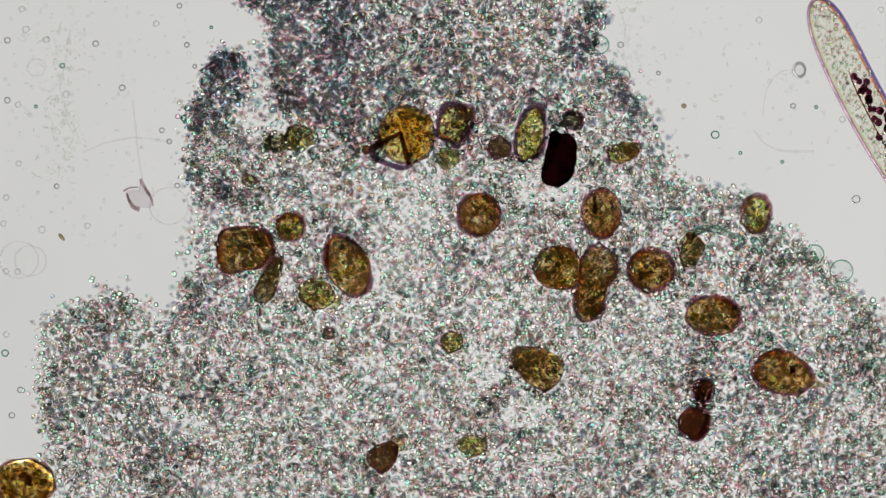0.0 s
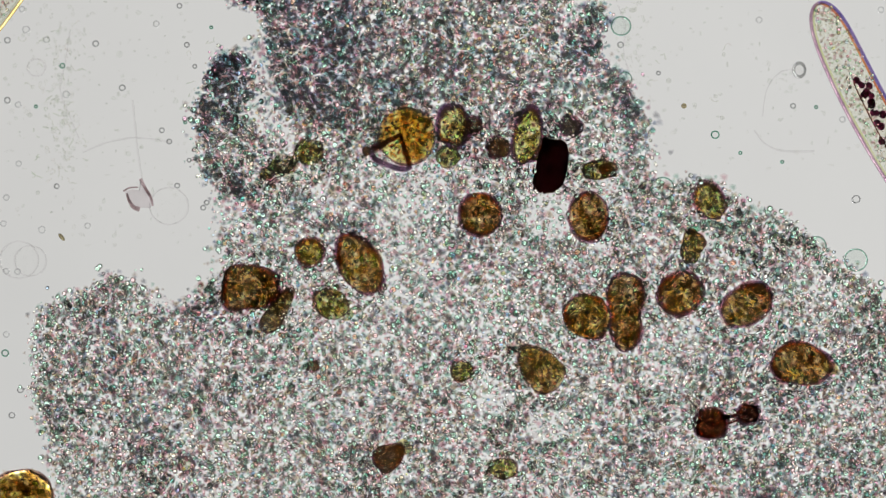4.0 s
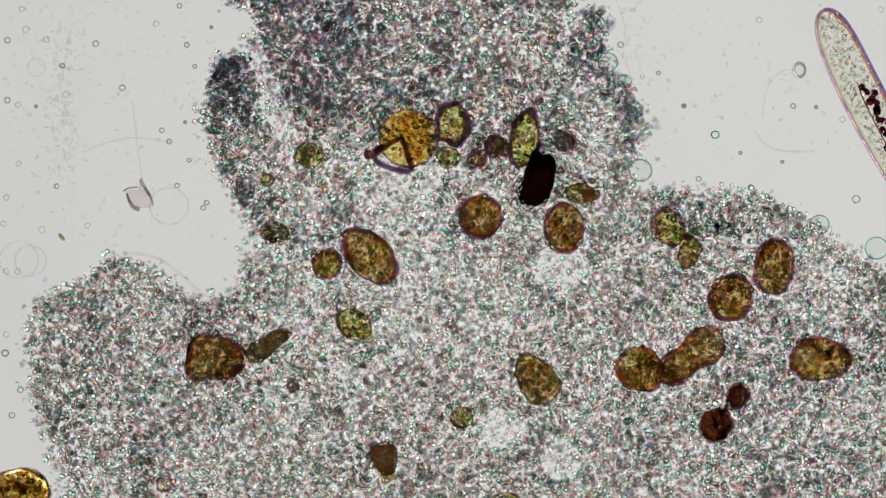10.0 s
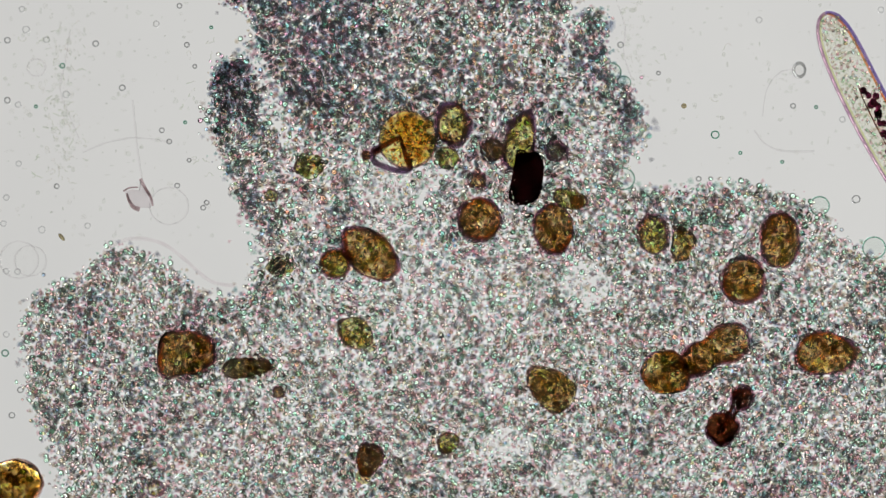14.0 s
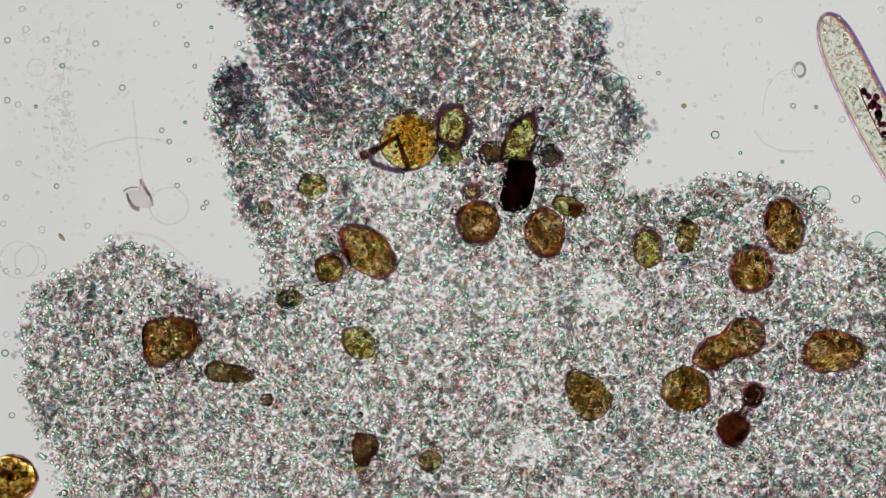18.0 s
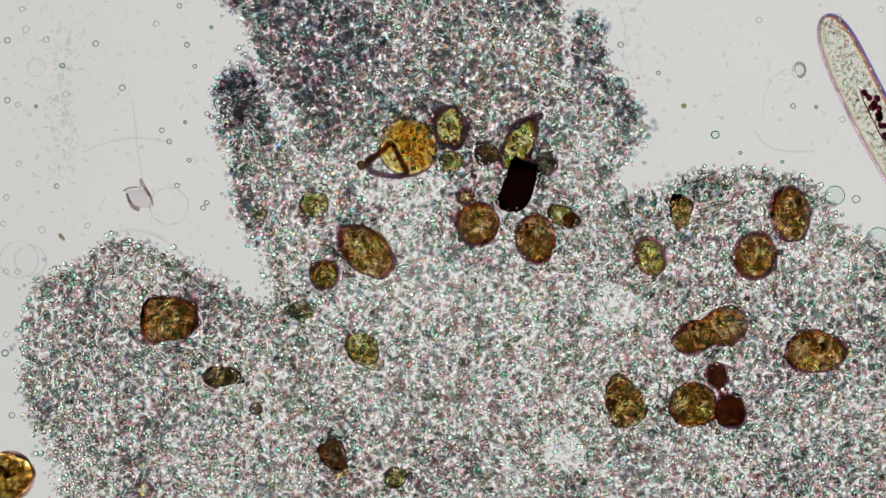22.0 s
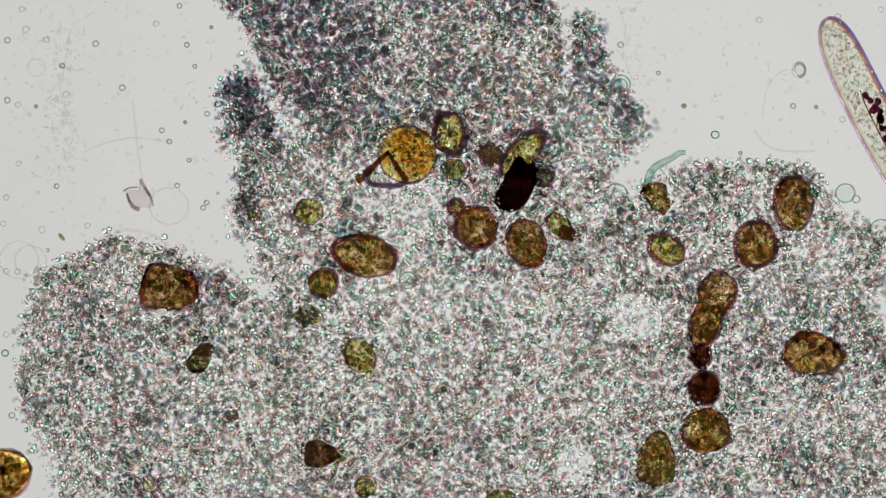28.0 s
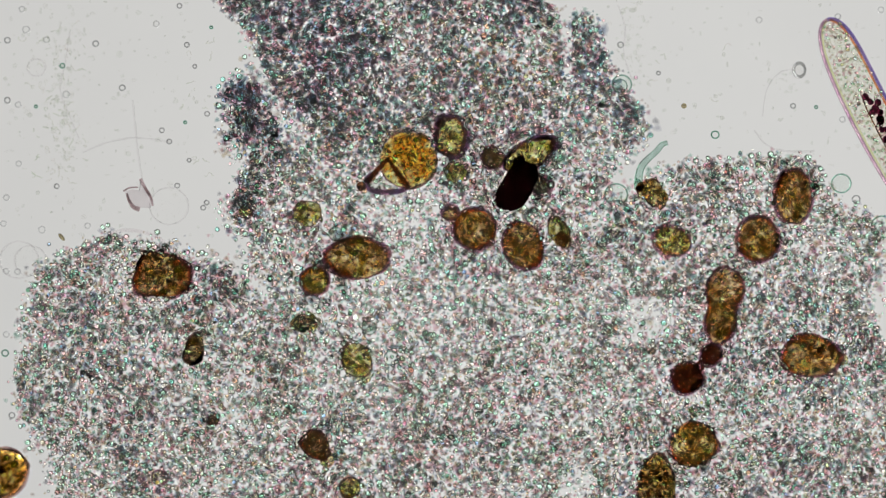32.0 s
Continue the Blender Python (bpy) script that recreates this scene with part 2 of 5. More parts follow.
def glide(ts, vs):
    """Values at TIMES on a smooth curve through the values vs at ts."""
    ts, vs = np.array(ts, float), np.array(vs, float)
    m, out = np.gradient(vs, ts), []
    for t in TIMES:
        i = min(max(int(np.searchsorted(ts, t, side="right")) - 1, 0), len(ts) - 2)
        h = ts[i + 1] - ts[i]
        f = (t - ts[i]) / h
        out.append((2 * f ** 3 - 3 * f * f + 1) * vs[i] + (f ** 3 - 2 * f * f + f) * h * m[i] + (3 * f * f - 2 * f ** 3) * vs[i + 1] + (f ** 3 - f * f) * h * m[i + 1])
    return tuple(out)


TILTS = {"spindle": glide(MARKS, (0, 0, 0, 0, 0, 8, 20, 32, 45, 55, 58, 58, 56, 56))}


def track(key, xs, ys, turns=None, also=()):
    """The drift of one body: stage coordinates at MARKS, its heading in degrees, and further rows (time, x, y)."""
    rows = sorted([(t, x, y) for t, x, y in zip(MARKS, xs, ys)] + list(also))
    ts = [r[0] for r in rows]
    TRACKS[key] = (glide(ts, [r[1] for r in rows]), glide(ts, [r[2] for r in rows]), glide(MARKS, turns or (0,) * len(xs)))


def drift(ob, key, z=0.012):
    MOVERS.append((ob, key, z))


track("golden", (720, 720, 721, 722, 723, 722, 723, 725, 722, 723, 721, 722, 722, 723), (240, 242, 243, 245, 247, 248, 250, 254, 260, 264, 270, 275, 279, 284),
      (0, 0, 1, 2, 2, 3, 3, 5, 9, 12, 15, 17, 18, 20))
track("kidney", (803, 804, 800, 802, 802, 802, 801, 802, 797, 797, 797, 797, 798, 799), (222, 226, 222, 220, 222, 222, 224, 226, 224, 230, 235, 238, 237, 243),
      (80, 85, 88, 88, 88, 85, 85, 85, 95, 95, 95, 90, 90, 88))
track("purple", (938, 934, 930, 930, 925, 920, 920, 919, 919, 919, 922, 925, 928, 938), (237, 240, 244, 246, 248, 250, 250, 251, 252, 258, 268, 273, 275, 275),
      (78, 80, 82, 82, 81, 78, 70, 65, 62, 62, 57, 50, 40, 32))
track("black", (990, 979, 968, 957, 946, 935, 918, 917, 917, 916, 916, 915, 915, 915), (283, 290, 303, 316, 320, 322, 328, 329, 329, 330, 331, 330, 329, 329),
      (80, 80, 79, 74, 77, 81, 80, 77, 75, 70, 66, 64, 62, 62),
      also=((14, 932, 316),))
track("dusk", (1012, 1010, 1005, 1003, 995, 988, 973, 968, 966, 963, 962, 960, 958, 957), (214, 222, 236, 250, 256, 265, 280, 285, 291, 297, 306, 315, 322, 330),
      also=((18, 974, 279),))
track("rust", (1104, 1068, 1050, 1033, 1025, 1012, 1008, 1005, 1000, 995, 995, 992, 992, 990), (270, 294, 314, 340, 345, 350, 362, 370, 380, 386, 392, 402, 408, 412),
      (10, 0, -5, -10, -15, -20, -25, -30, -30, -35, -40, -50, -60, -70))
track("round", (848, 849, 852, 851, 850, 849, 847, 846, 845, 845, 844, 842, 842, 840), (380, 380, 380, 383, 384, 387, 392, 394, 395, 396, 399, 402, 404, 405),
      (0, 4, 8, 12, 15, 18, 24, 28, 32, 36, 40, 45, 50, 55))
track("egg", (1063, 1045, 1030, 1003, 992, 983, 966, 961, 951, 945, 940, 931, 929, 925), (378, 383, 387, 402, 404, 405, 409, 415, 420, 425, 428, 431, 433, 435),
      (90, 92, 96, 95, 95, 95, 100, 100, 98, 100, 105, 110, 112, 115))
track("cone", (435, 449, 424, 390, 371, 342, 309, 300, 293, 311, 311, 302, 296, 291), (440, 488, 553, 625, 633, 628, 607, 592, 576, 549, 531, 508, 497, 487),
      (5, 0, -5, -5, -8, -3, 8, 10, 5, -2, -8, -10, -10, -12),
      also=((8, 396, 604), (24, 312, 535)))
track("bead", (515, 540, 564, 575, 583, 592, 588, 580, 574, 576, 575, 573, 566, 558), (402, 437, 462, 467, 468, 467, 472, 479, 484, 489, 493, 502, 500, 497))
track("bean", (615, 630, 648, 655, 653, 655, 650, 650, 647, 648, 645, 645, 643, 632), (470, 468, 463, 455, 452, 450, 446, 444, 444, 445, 449, 453, 456, 457),
      (-65, -63, -60, -50, -48, -45, -45, -45, -45, -40, -35, -15, -8, -3))
track("spindle", (478, 488, 495, 482, 465, 441, 405, 393, 386, 378, 365, 350, 345, 344), (497, 540, 570, 602, 620, 637, 660, 658, 663, 667, 655, 645, 635, 630),
      (65, 60, 50, 35, 30, 10, -5, -15, -10, 5, 30, 60, 80, 85),
      also=((2, 485, 531), (7, 488, 575), (14, 436, 651)))
track("budding", (562, 578, 607, 626, 628, 629, 635, 637, 640, 644, 645, 638, 634, 632), (520, 532, 550, 570, 577, 585, 603, 610, 613, 622, 627, 630, 632, 637),
      (-20, -25, -30, -32, -34, -36, -40, -42, -45, -45, -48, -52, -55, -60))
track("plump", (987, 1022, 1070, 1110, 1150, 1173, 1198, 1223, 1221, 1232, 1247, 1247, 1225, 1225), (475, 540, 598, 652, 652, 658, 684, 693, 708, 724, 739, 762, 773, 785),
      (0, -10, -20, -10, 0, 5, 15, 20, 20, 15, 10, 20, 30, 35),
      also=((12, 1168, 655), (14, 1176, 659), (20, 1228, 698)))
track("peanut", (1049, 1089, 1142, 1193, 1231, 1254, 1273, 1292, 1259, 1248, 1251, 1255, 1263, 1276), (505, 541, 585, 640, 630, 622, 612, 611, 599, 586, 579, 549, 544, 544),
      (76, 91, 84, 51, 26, 29, 25, 30, 19, 28, 60, 69, 81, 82),
      also=((10, 1217, 632), (14, 1257, 622), (22, 1251, 587)))
track("disc", (1150, 1187, 1232, 1275, 1303, 1310, 1322, 1333, 1335, 1333, 1337, 1335, 1334, 1339), (478, 513, 528, 535, 518, 503, 482, 473, 460, 449, 445, 434, 430, 424),
      (0, 15, 40, 60, 70, 75, 80, 85, 85, 85, 85, 90, 95, 98))
track("wheel", (1260, 1305, 1343, 1360, 1374, 1376, 1382, 1388, 1393, 1397, 1400, 1401, 1400, 1401), (558, 548, 517, 490, 455, 434, 405, 397, 385, 374, 369, 360, 355, 348),
      (-5, 20, 55, 80, 85, 87, 98, 100, 100, 95, 92, 90, 88, 90))
track("lemon", (1383, 1412, 1417, 1440, 1455, 1456, 1467, 1472, 1446, 1441, 1442, 1436, 1435, 1433), (660, 648, 642, 638, 632, 627, 622, 621, 624, 620, 622, 626, 626, 630),
      (-20, -12, -10, -5, -3, -3, -3, 0, -3, -5, -8, -10, -8, -8),
      also=((2, 1404, 656), (7, 1419, 641), (20, 1467, 622)))
track("olive", (1336, 1268, 1228, 1187, 1169, 1155, 1143, 1147, 1152, 1146, 1160, 1178, 1186, 1188), (380, 360, 356, 398, 408, 415, 432, 446, 452, 456, 452, 442, 434, 427),
      (85, 110, 135, 120, 115, 105, 90, 100, 110, 120, 140, 150, 170, 165),
      also=((1, 1306, 368), (2, 1284, 362), (10, 1182, 403), (14, 1154, 416)))
track("drop", (950, 957, 947, 948, 952, 967, 1020, 1055, 1088, 1117, 1142, 1160, 1157, 1160), (648, 652, 652, 668, 672, 685, 695, 700, 702, 722, 760, 812, 830, 850),
      (-30, -42, -55, -60, -52, -40, -50, -52, -65, -75, -82, -95, -96, -92),
      also=((12, 962, 679), (14, 973, 686)))
track("red_big", (1227, 1257, 1237, 1249, 1276, 1271, 1285, 1305, 1297, 1305, 1308, 1244, 1248, 1214), (748, 752, 738, 755, 757, 757, 756, 760, 750, 718, 710, 686, 693, 668),
      (75, 22, 18, 54, 50, 56, 54, 65, 96, 117, 125, 96, 86, 45),
      also=((1, 1234, 747), (2, 1244, 750), (7, 1221, 738), (8, 1228, 747), (10, 1265, 751), (14, 1276, 757), (20, 1312, 760), (22, 1290, 727), (24, 1313, 722), (31, 1224, 680)))
track("red_small", (1243, 1308, 1307, 1287, 1315, 1308, 1325, 1335, 1290, 1275, 1267, 1238, 1252, 1257), (690, 732, 715, 702, 710, 703, 700, 697, 686, 660, 652, 628, 632, 627),
      (75, 40, 40, 54, 50, 56, 54, 65, 96, 117, 125, 96, 86, 45),
      also=((1, 1258, 701), (2, 1282, 716), (7, 1276, 708), (8, 1279, 709), (10, 1304, 700), (14, 1311, 703), (20, 1332, 698), (22, 1267, 664), (24, 1281, 661)))
track("tadpole", (680, 685, 698, 694, 667, 656, 648, 632, 606, 578, 570, 568, 573, 560), (806, 810, 801, 806, 815, 815, 800, 792, 797, 812, 815, 803, 795, 788),
      (42, 45, 0, -55, -100, -105, -110, -100, -80, -40, -10, -5, -20, -50),
      also=((18, 645, 795), (31, 564, 792)))
track("pea", (800, 815, 820, 827, 808, 798, 775, 747, 716, 686, 663, 648, 643, 620), (605, 643, 685, 727, 750, 773, 808, 822, 838, 848, 855, 860, 862, 862))
track("ghost", (836, 885, 890, 895, 897, 899, 901, 900, 898, 896, 893, 886, 880, 876), (788, 817, 852, 882, 895, 903, 910, 912, 910, 904, 896, 884, 900, 915))
track("speck", (530, 545, 553, 555, 543, 547, 552, 556, 558, 555, 550, 548, 546, 545), (245, 263, 280, 275, 278, 288, 320, 340, 355, 367, 372, 375, 378, 378))
track("stalked", (1222, 1224, 1222, 1220, 1216, 1208, 1210, 1217, 1209, 1201, 1197, 1162, 1157, 1154), (443, 440, 430, 447, 442, 436, 420, 414, 388, 372, 362, 349, 349, 342),
      (-10, -9, -8, -7, -6, -5, -5, -4, 3, 8, 16, 38, 46, 54),
      also=((20, 1215, 407), (22, 1203, 374)))
track("shade", (883, 882, 882, 880, 877, 874, 868, 870, 865, 860, 862, 868, 870, 872), (262, 262, 262, 260, 262, 265, 270, 273, 273, 272, 275, 275, 278, 280))
track("ruby", (826, 835, 845, 847, 845, 846, 837, 833, 827, 822, 818, 808, 803, 798), (202, 216, 240, 272, 293, 313, 337, 343, 348, 350, 355, 368, 375, 378))
track("faint", (792, 792, 793, 793, 792, 790, 797, 797, 798, 798, 798, 803, 806, 806), (280, 278, 278, 278, 279, 280, 275, 277, 285, 287, 293, 300, 302, 305))
track("corner", (47, 44, 40, 40, 35, 28, 17, 15, 12, 10, 8, 6, 3, 2), (854, 868, 882, 874, 869, 860, 850, 848, 845, 843, 842, 840, 838, 838),
      (0, 2, 4, 6, 8, 10, 12, 14, 16, 18, 20, 22, 24, 26))

# ---- how the body's margins creep, at the start, at 13 s and at the end ----
CREEP = []


def creep(a, b, c, m=None, e=None):
    """Places at 0, 13 and 32 s, and, where the way bends, at 21 and at 6 s."""
    e = e or tuple(p + (q - p) * 0.66 for p, q in zip(a, b))
    CREEP.append((a, e, b, m or tuple(p + (q - p) * 8 / 19 for p, q in zip(b, c)), c))


creep((345, 200), (385, 200), (395, 200))
creep((326, 300), (396, 300), (400, 300))
creep((400, 95), (400, 120), (415, 150))
creep((330, 350), (420, 350), (392, 345))
creep((320, 480), (455, 480), (430, 440), (485, 495))
creep((350, 430), (455, 430), (410, 395), (468, 440))
creep((1090, 200), (1100, 210), (1115, 205))
creep((1060, 130), (1070, 135), (1080, 132))
creep((1102, 150), (1125, 150), (1138, 148))
creep((980, 60), (985, 65), (985, 65))
creep((1130, 260), (1130, 270), (1130, 265))
creep((250, 508), (330, 488), (336, 404), (338, 458), (300, 495))
creep((215, 500), (262, 452), (255, 398), (262, 428), (235, 482))
creep((140, 510), (150, 494), (150, 398), (150, 455), (145, 504))
creep((300, 518), (388, 522), (385, 432), (415, 512), (365, 508))
creep((335, 390), (435, 390), (375, 385), (440, 392))
creep((180, 500), (200, 440), (200, 398))
creep((90, 550), (85, 510), (60, 440))
creep((75, 650), (58, 640), (12, 560))
creep((78, 715), (78, 720), (26, 720), (62, 720))
creep((90, 800), (100, 800), (50, 780))
creep((300, 800), (280, 780), (240, 760))
creep((1045, 50), (1075, 60), (1070, 50))
creep((1140, 190), (1150, 220), (1165, 220))
creep((1190, 310), (1105, 300), (1108, 300))
creep((1290, 350), (1200, 320), (1200, 288))
creep((1345, 370), (1290, 324), (1310, 268), (1290, 302), (1308, 340))
creep((1410, 400), (1380, 355), (1420, 272))
creep((1490, 470), (1500, 420), (1500, 335))
creep((1540, 580), (1560, 500), (1568, 410))
creep((500, 200), (540, 200), (550, 215))
creep((430, 20), (402, 18), (384, 15))
creep((600, 40), (610, 45), (615, 50))
creep((850, 60), (850, 65), (850, 75))
creep((650, 140), (650, 148), (650, 165))
creep((900, 140), (905, 150), (905, 165))
creep((1500, 760), (1520, 750), (1500, 760))
creep((1400, 840), (1420, 830), (1400, 850))
creep((500, 860), (480, 880), (430, 890))
creep((200, 900), (190, 890), (150, 880))
track("ring", (345, 335, 318, 300, 285, 280, 265, 262, 257, 256, 255, 268, 280, 283), (800, 815, 835, 850, 860, 863, 868, 866, 866, 866, 865, 858, 855, 845))
track("smudge", (490, 500, 500, 485, 495, 495, 507, 517, 525, 540, 550, 545, 540, 540), (255, 290, 310, 400, 425, 455, 522, 535, 548, 552, 555, 560, 568, 572))
track("dot", (583, 562, 540, 525, 513, 500, 478, 468, 460, 447, 433, 412, 393, 378), (590, 635, 668, 683, 683, 690, 705, 710, 718, 728, 732, 735, 742, 742))
track("bud_green", (440, 470, 470, 470, 476, 482, 470, 468, 462, 458, 455, 450, 440, 435), (320, 310, 310, 315, 325, 340, 365, 372, 378, 378, 378, 380, 378, 376))
track("vacuole_low", (862, 870, 880, 895, 885, 890, 925, 955, 985, 1000, 1010, 1018, 1020, 1022), (655, 690, 718, 745, 770, 782, 795, 788, 792, 802, 830, 822, 850, 860))
track("vacuole_high", (960, 972, 966, 980, 993, 1020, 1055, 1070, 1080, 1095, 1105, 1120, 1135, 1140), (330, 368, 412, 460, 490, 502, 520, 530, 540, 550, 545, 560, 565, 565))
track("vacuole_leaving", (920, 960, 972, 986, 998, 1004, 1012, 1018, 1024, 1030, 1036, 1042, 1046, 1050), (725, 744, 765, 806, 820, 834, 868, 890, 912, 932, 950, 970, 985, 1000))
creep((800, -120), (800, -120), (800, -120))
creep((1550, 650), (1560, 640), (1560, 640))


def creep_at(c, t):
    return tuple(float(np.interp(t, (0, 6, 13, 21, 32), [p[k] for p in c])) for k in (0, 1))


# the joined pair of red cells turns as one
TRACKS["red_big"] = (*TRACKS["red_big"][:2], tuple(np.degrees(np.unwrap(np.arctan2(np.subtract(TRACKS["red_big"][1], TRACKS["red_small"][1]), np.subtract(TRACKS["red_small"][0], TRACKS["red_big"][0]))))))
TRACKS["red_small"] = (*TRACKS["red_small"][:2], TRACKS["red_big"][2])
# round a vacuole the plasm moves along with it
AROUND = [[(x + r * math.cos(a * math.pi / 3), y + r * math.sin(a * math.pi / 3)) for x, y in zip(*TRACKS[k][:2])] for k, r in (("vacuole_high", 48), ("vacuole_low", 42), ("vacuole_leaving", 40)) for a in range(6)]
FLOW = np.array([[(x, y) for x, y in zip(*TRACKS[k][:2])] for k in TRACKS if k not in ("corner",)] + AROUND + [[creep_at(c, t) for t in TIMES] for c in CREEP], float)


def push(at, i, points):
    """The velocity at points between TIMES[i] and TIMES[i + 1]: an area-keeping flow that carries the tracked bodies along."""
    s2 = 100.0 ** 2
    d = points[:, None] - at[None]
    q = (d ** 2).sum(2) / s2
    g = np.exp(-q / 2)
    k = np.empty((len(points), 2, len(at), 2))
    for a in range(2):
        for b in range(2):
            k[:, a, :, b] = ((1 - q) * (a == b) + d[:, :, a] * d[:, :, b] / s2) * g
    return k.reshape(2 * len(points), 2 * len(at))


PUSH = []
for i in range(len(TIMES) - 1):
    mid = (FLOW[:, i] + FLOW[:, i + 1]) / 2
    k = push(mid, i, mid)
    PUSH.append((mid, np.linalg.solve(k + 0.16 * np.eye(len(k)), (FLOW[:, i + 1] - FLOW[:, i]).reshape(-1))))


def flow(points, ref):
    """Where plasm that lies at points at TIMES[ref] is at all TIMES: (times, n, 2)."""
    out = np.empty((len(TIMES), len(points), 2))
    out[ref] = points
    for sign, order in ((1, range(ref, len(TIMES) - 1)), (-1, range(ref - 1, -1, -1))):
        p = np.array(points, float)
        for i in order:
            mid, w = PUSH[i]
            for _ in range(3):
                p = p + sign * (push(mid, i, p) @ w).reshape(-1, 2) / 3
            out[i + 1 if sign > 0 else i] = p
    return out


def drifting(points, ref):
    """The way of the plasm and the degrees by which it has turned since TIMES[ref]."""
    way, ahead = flow(points, ref), flow(points + np.array((25.0, 0.0)), ref)
    turns = np.degrees(np.unwrap(np.arctan2(way[:, :, 1] - ahead[:, :, 1], ahead[:, :, 0] - way[:, :, 0]), axis=0))
    return way, turns - turns[ref]


# ---- slide and lamp ----
def slide_and_lamp():
    bm = bmesh.new()
    bmesh.ops.create_cube(bm, size=1)
    for v in bm.verts:
        v.co = Vector((v.co.x * 5.2, v.co.y * 5.2, v.co.z * 0.12 - 0.06))
    bmesh.ops.bevel(bm, geom=bm.edges[:], offset=0.01, segments=2, affect="EDGES")
    ob = part("ground", bm, M_SLIDE, None)
    tagged(ob, "clear glass microscope slide lit from below", "glass slide", kind="structure")
    lamp = thing("condenser_lamp", "round white condenser lamp glowing under the glass slide", "lamp")
    lamp.location = (0, 0, -LAMP_DEPTH)
    bm = bmesh.new()
    bmesh.ops.create_circle(bm, cap_ends=True, segments=96, radius=LAMP_RADIUS)
    part("diffuser", bm, M_LAMP, lamp, "white diffuser, dimmer to one side, with an added bright ring")
    bm = bmesh.new()
    bmesh.ops.create_cone(bm, cap_ends=True, segments=96, radius1=LAMP_RADIUS + 0.12, radius2=LAMP_RADIUS + 0.12, depth=0.2)
    bmesh.ops.translate(bm, verts=bm.verts, vec=(0, 0, -0.11))
    part("housing", bm, plain("black_housing", (0.03, 0.03, 0.035), 0.5), lamp, "matt black metal housing")


slide_and_lamp()


# ---- droplets, many to a mesh ----
def granule_template():
    vs, fs, k = [(0, 0, 1)], [], 6
    for ring, (h, r) in enumerate(((0.62, 0.78), (0.0, 1.0), (-0.62, 0.78))):
        vs += [(r * math.cos(2 * math.pi * (i + 0.5 * ring) / k), r * math.sin(2 * math.pi * (i + 0.5 * ring) / k), h) for i in range(k)]
    vs.append((0, 0, -1))
    for i in range(k):
        j = (i + 1) % k
        fs.append((0, 1 + i, 1 + j))
        for a, b in ((1, 1 + k), (1 + k, 1 + 2 * k)):
            fs += [(a + i, b + i, a + j), (a + j, b + i, b + j)]
        fs.append((1 + 2 * k + i, 1 + 3 * k, 1 + 2 * k + j))
    return np.array(vs, np.float32), np.array(fs, np.int32)


GV, GF = granule_template()
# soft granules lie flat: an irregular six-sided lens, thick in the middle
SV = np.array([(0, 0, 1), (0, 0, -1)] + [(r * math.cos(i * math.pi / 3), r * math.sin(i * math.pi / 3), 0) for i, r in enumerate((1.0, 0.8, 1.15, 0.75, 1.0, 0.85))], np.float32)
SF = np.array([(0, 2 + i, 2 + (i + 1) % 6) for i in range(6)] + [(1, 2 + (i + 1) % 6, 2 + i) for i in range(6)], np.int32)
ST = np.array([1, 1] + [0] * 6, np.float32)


def granule_mesh(name, at, size, kinds, materials, flat=None, spin=None):
    """One mesh of many droplets: at (n, 3), size (n, 3), kinds (n,); those marked flat are soft lenses."""
    flat = np.zeros(len(at), bool) if flat is None else flat
    spin = np.zeros(len(at)) if spin is None else spin
    co, fa, mi, th, base = [], [], [], [], 0
    for V, F, sel in ((GV, GF, ~flat), (SV, SF, flat)):
        n = int(sel.sum())
        if not n:
            continue
        c, d = np.cos(spin[sel])[:, None], np.sin(spin[sel])[:, None]
        p = V[None] * size[sel][:, None]
        p = np.stack([p[:, :, 0] * c - p[:, :, 1] * d, p[:, :, 0] * d + p[:, :, 1] * c, p[:, :, 2]], 2) + at[sel][:, None]
        co.append(p.reshape(-1, 3))
        fa.append((F[None] + (base + np.arange(n) * len(V))[:, None, None]).reshape(-1))
        mi.append(np.repeat(kinds[sel], len(F)))
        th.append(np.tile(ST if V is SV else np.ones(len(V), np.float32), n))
        base += n * len(V)
    co, fa, mi = np.concatenate(co).astype(np.float32), np.concatenate(fa).astype(np.int32), np.concatenate(mi).astype(np.int32)
    me = bpy.data.meshes.new(name)
    me.vertices.add(len(co))
    me.vertices.foreach_set("co", co.reshape(-1))
    me.loops.add(len(fa))
    me.loops.foreach_set("vertex_index", fa)
    me.polygons.add(len(fa) // 3)
    me.polygons.foreach_set("loop_start", np.arange(0, len(fa), 3, dtype=np.int32))
    for m in materials:
        me.materials.append(m)
    me.polygons.foreach_set("material_index", mi)
    me.polygons.foreach_set("use_smooth", np.ones(len(fa) // 3, bool))
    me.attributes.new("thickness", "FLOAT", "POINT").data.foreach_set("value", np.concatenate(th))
    me.update(calc_edges=True)
    return me


# ---- swallowed cells ----
FOOT = []


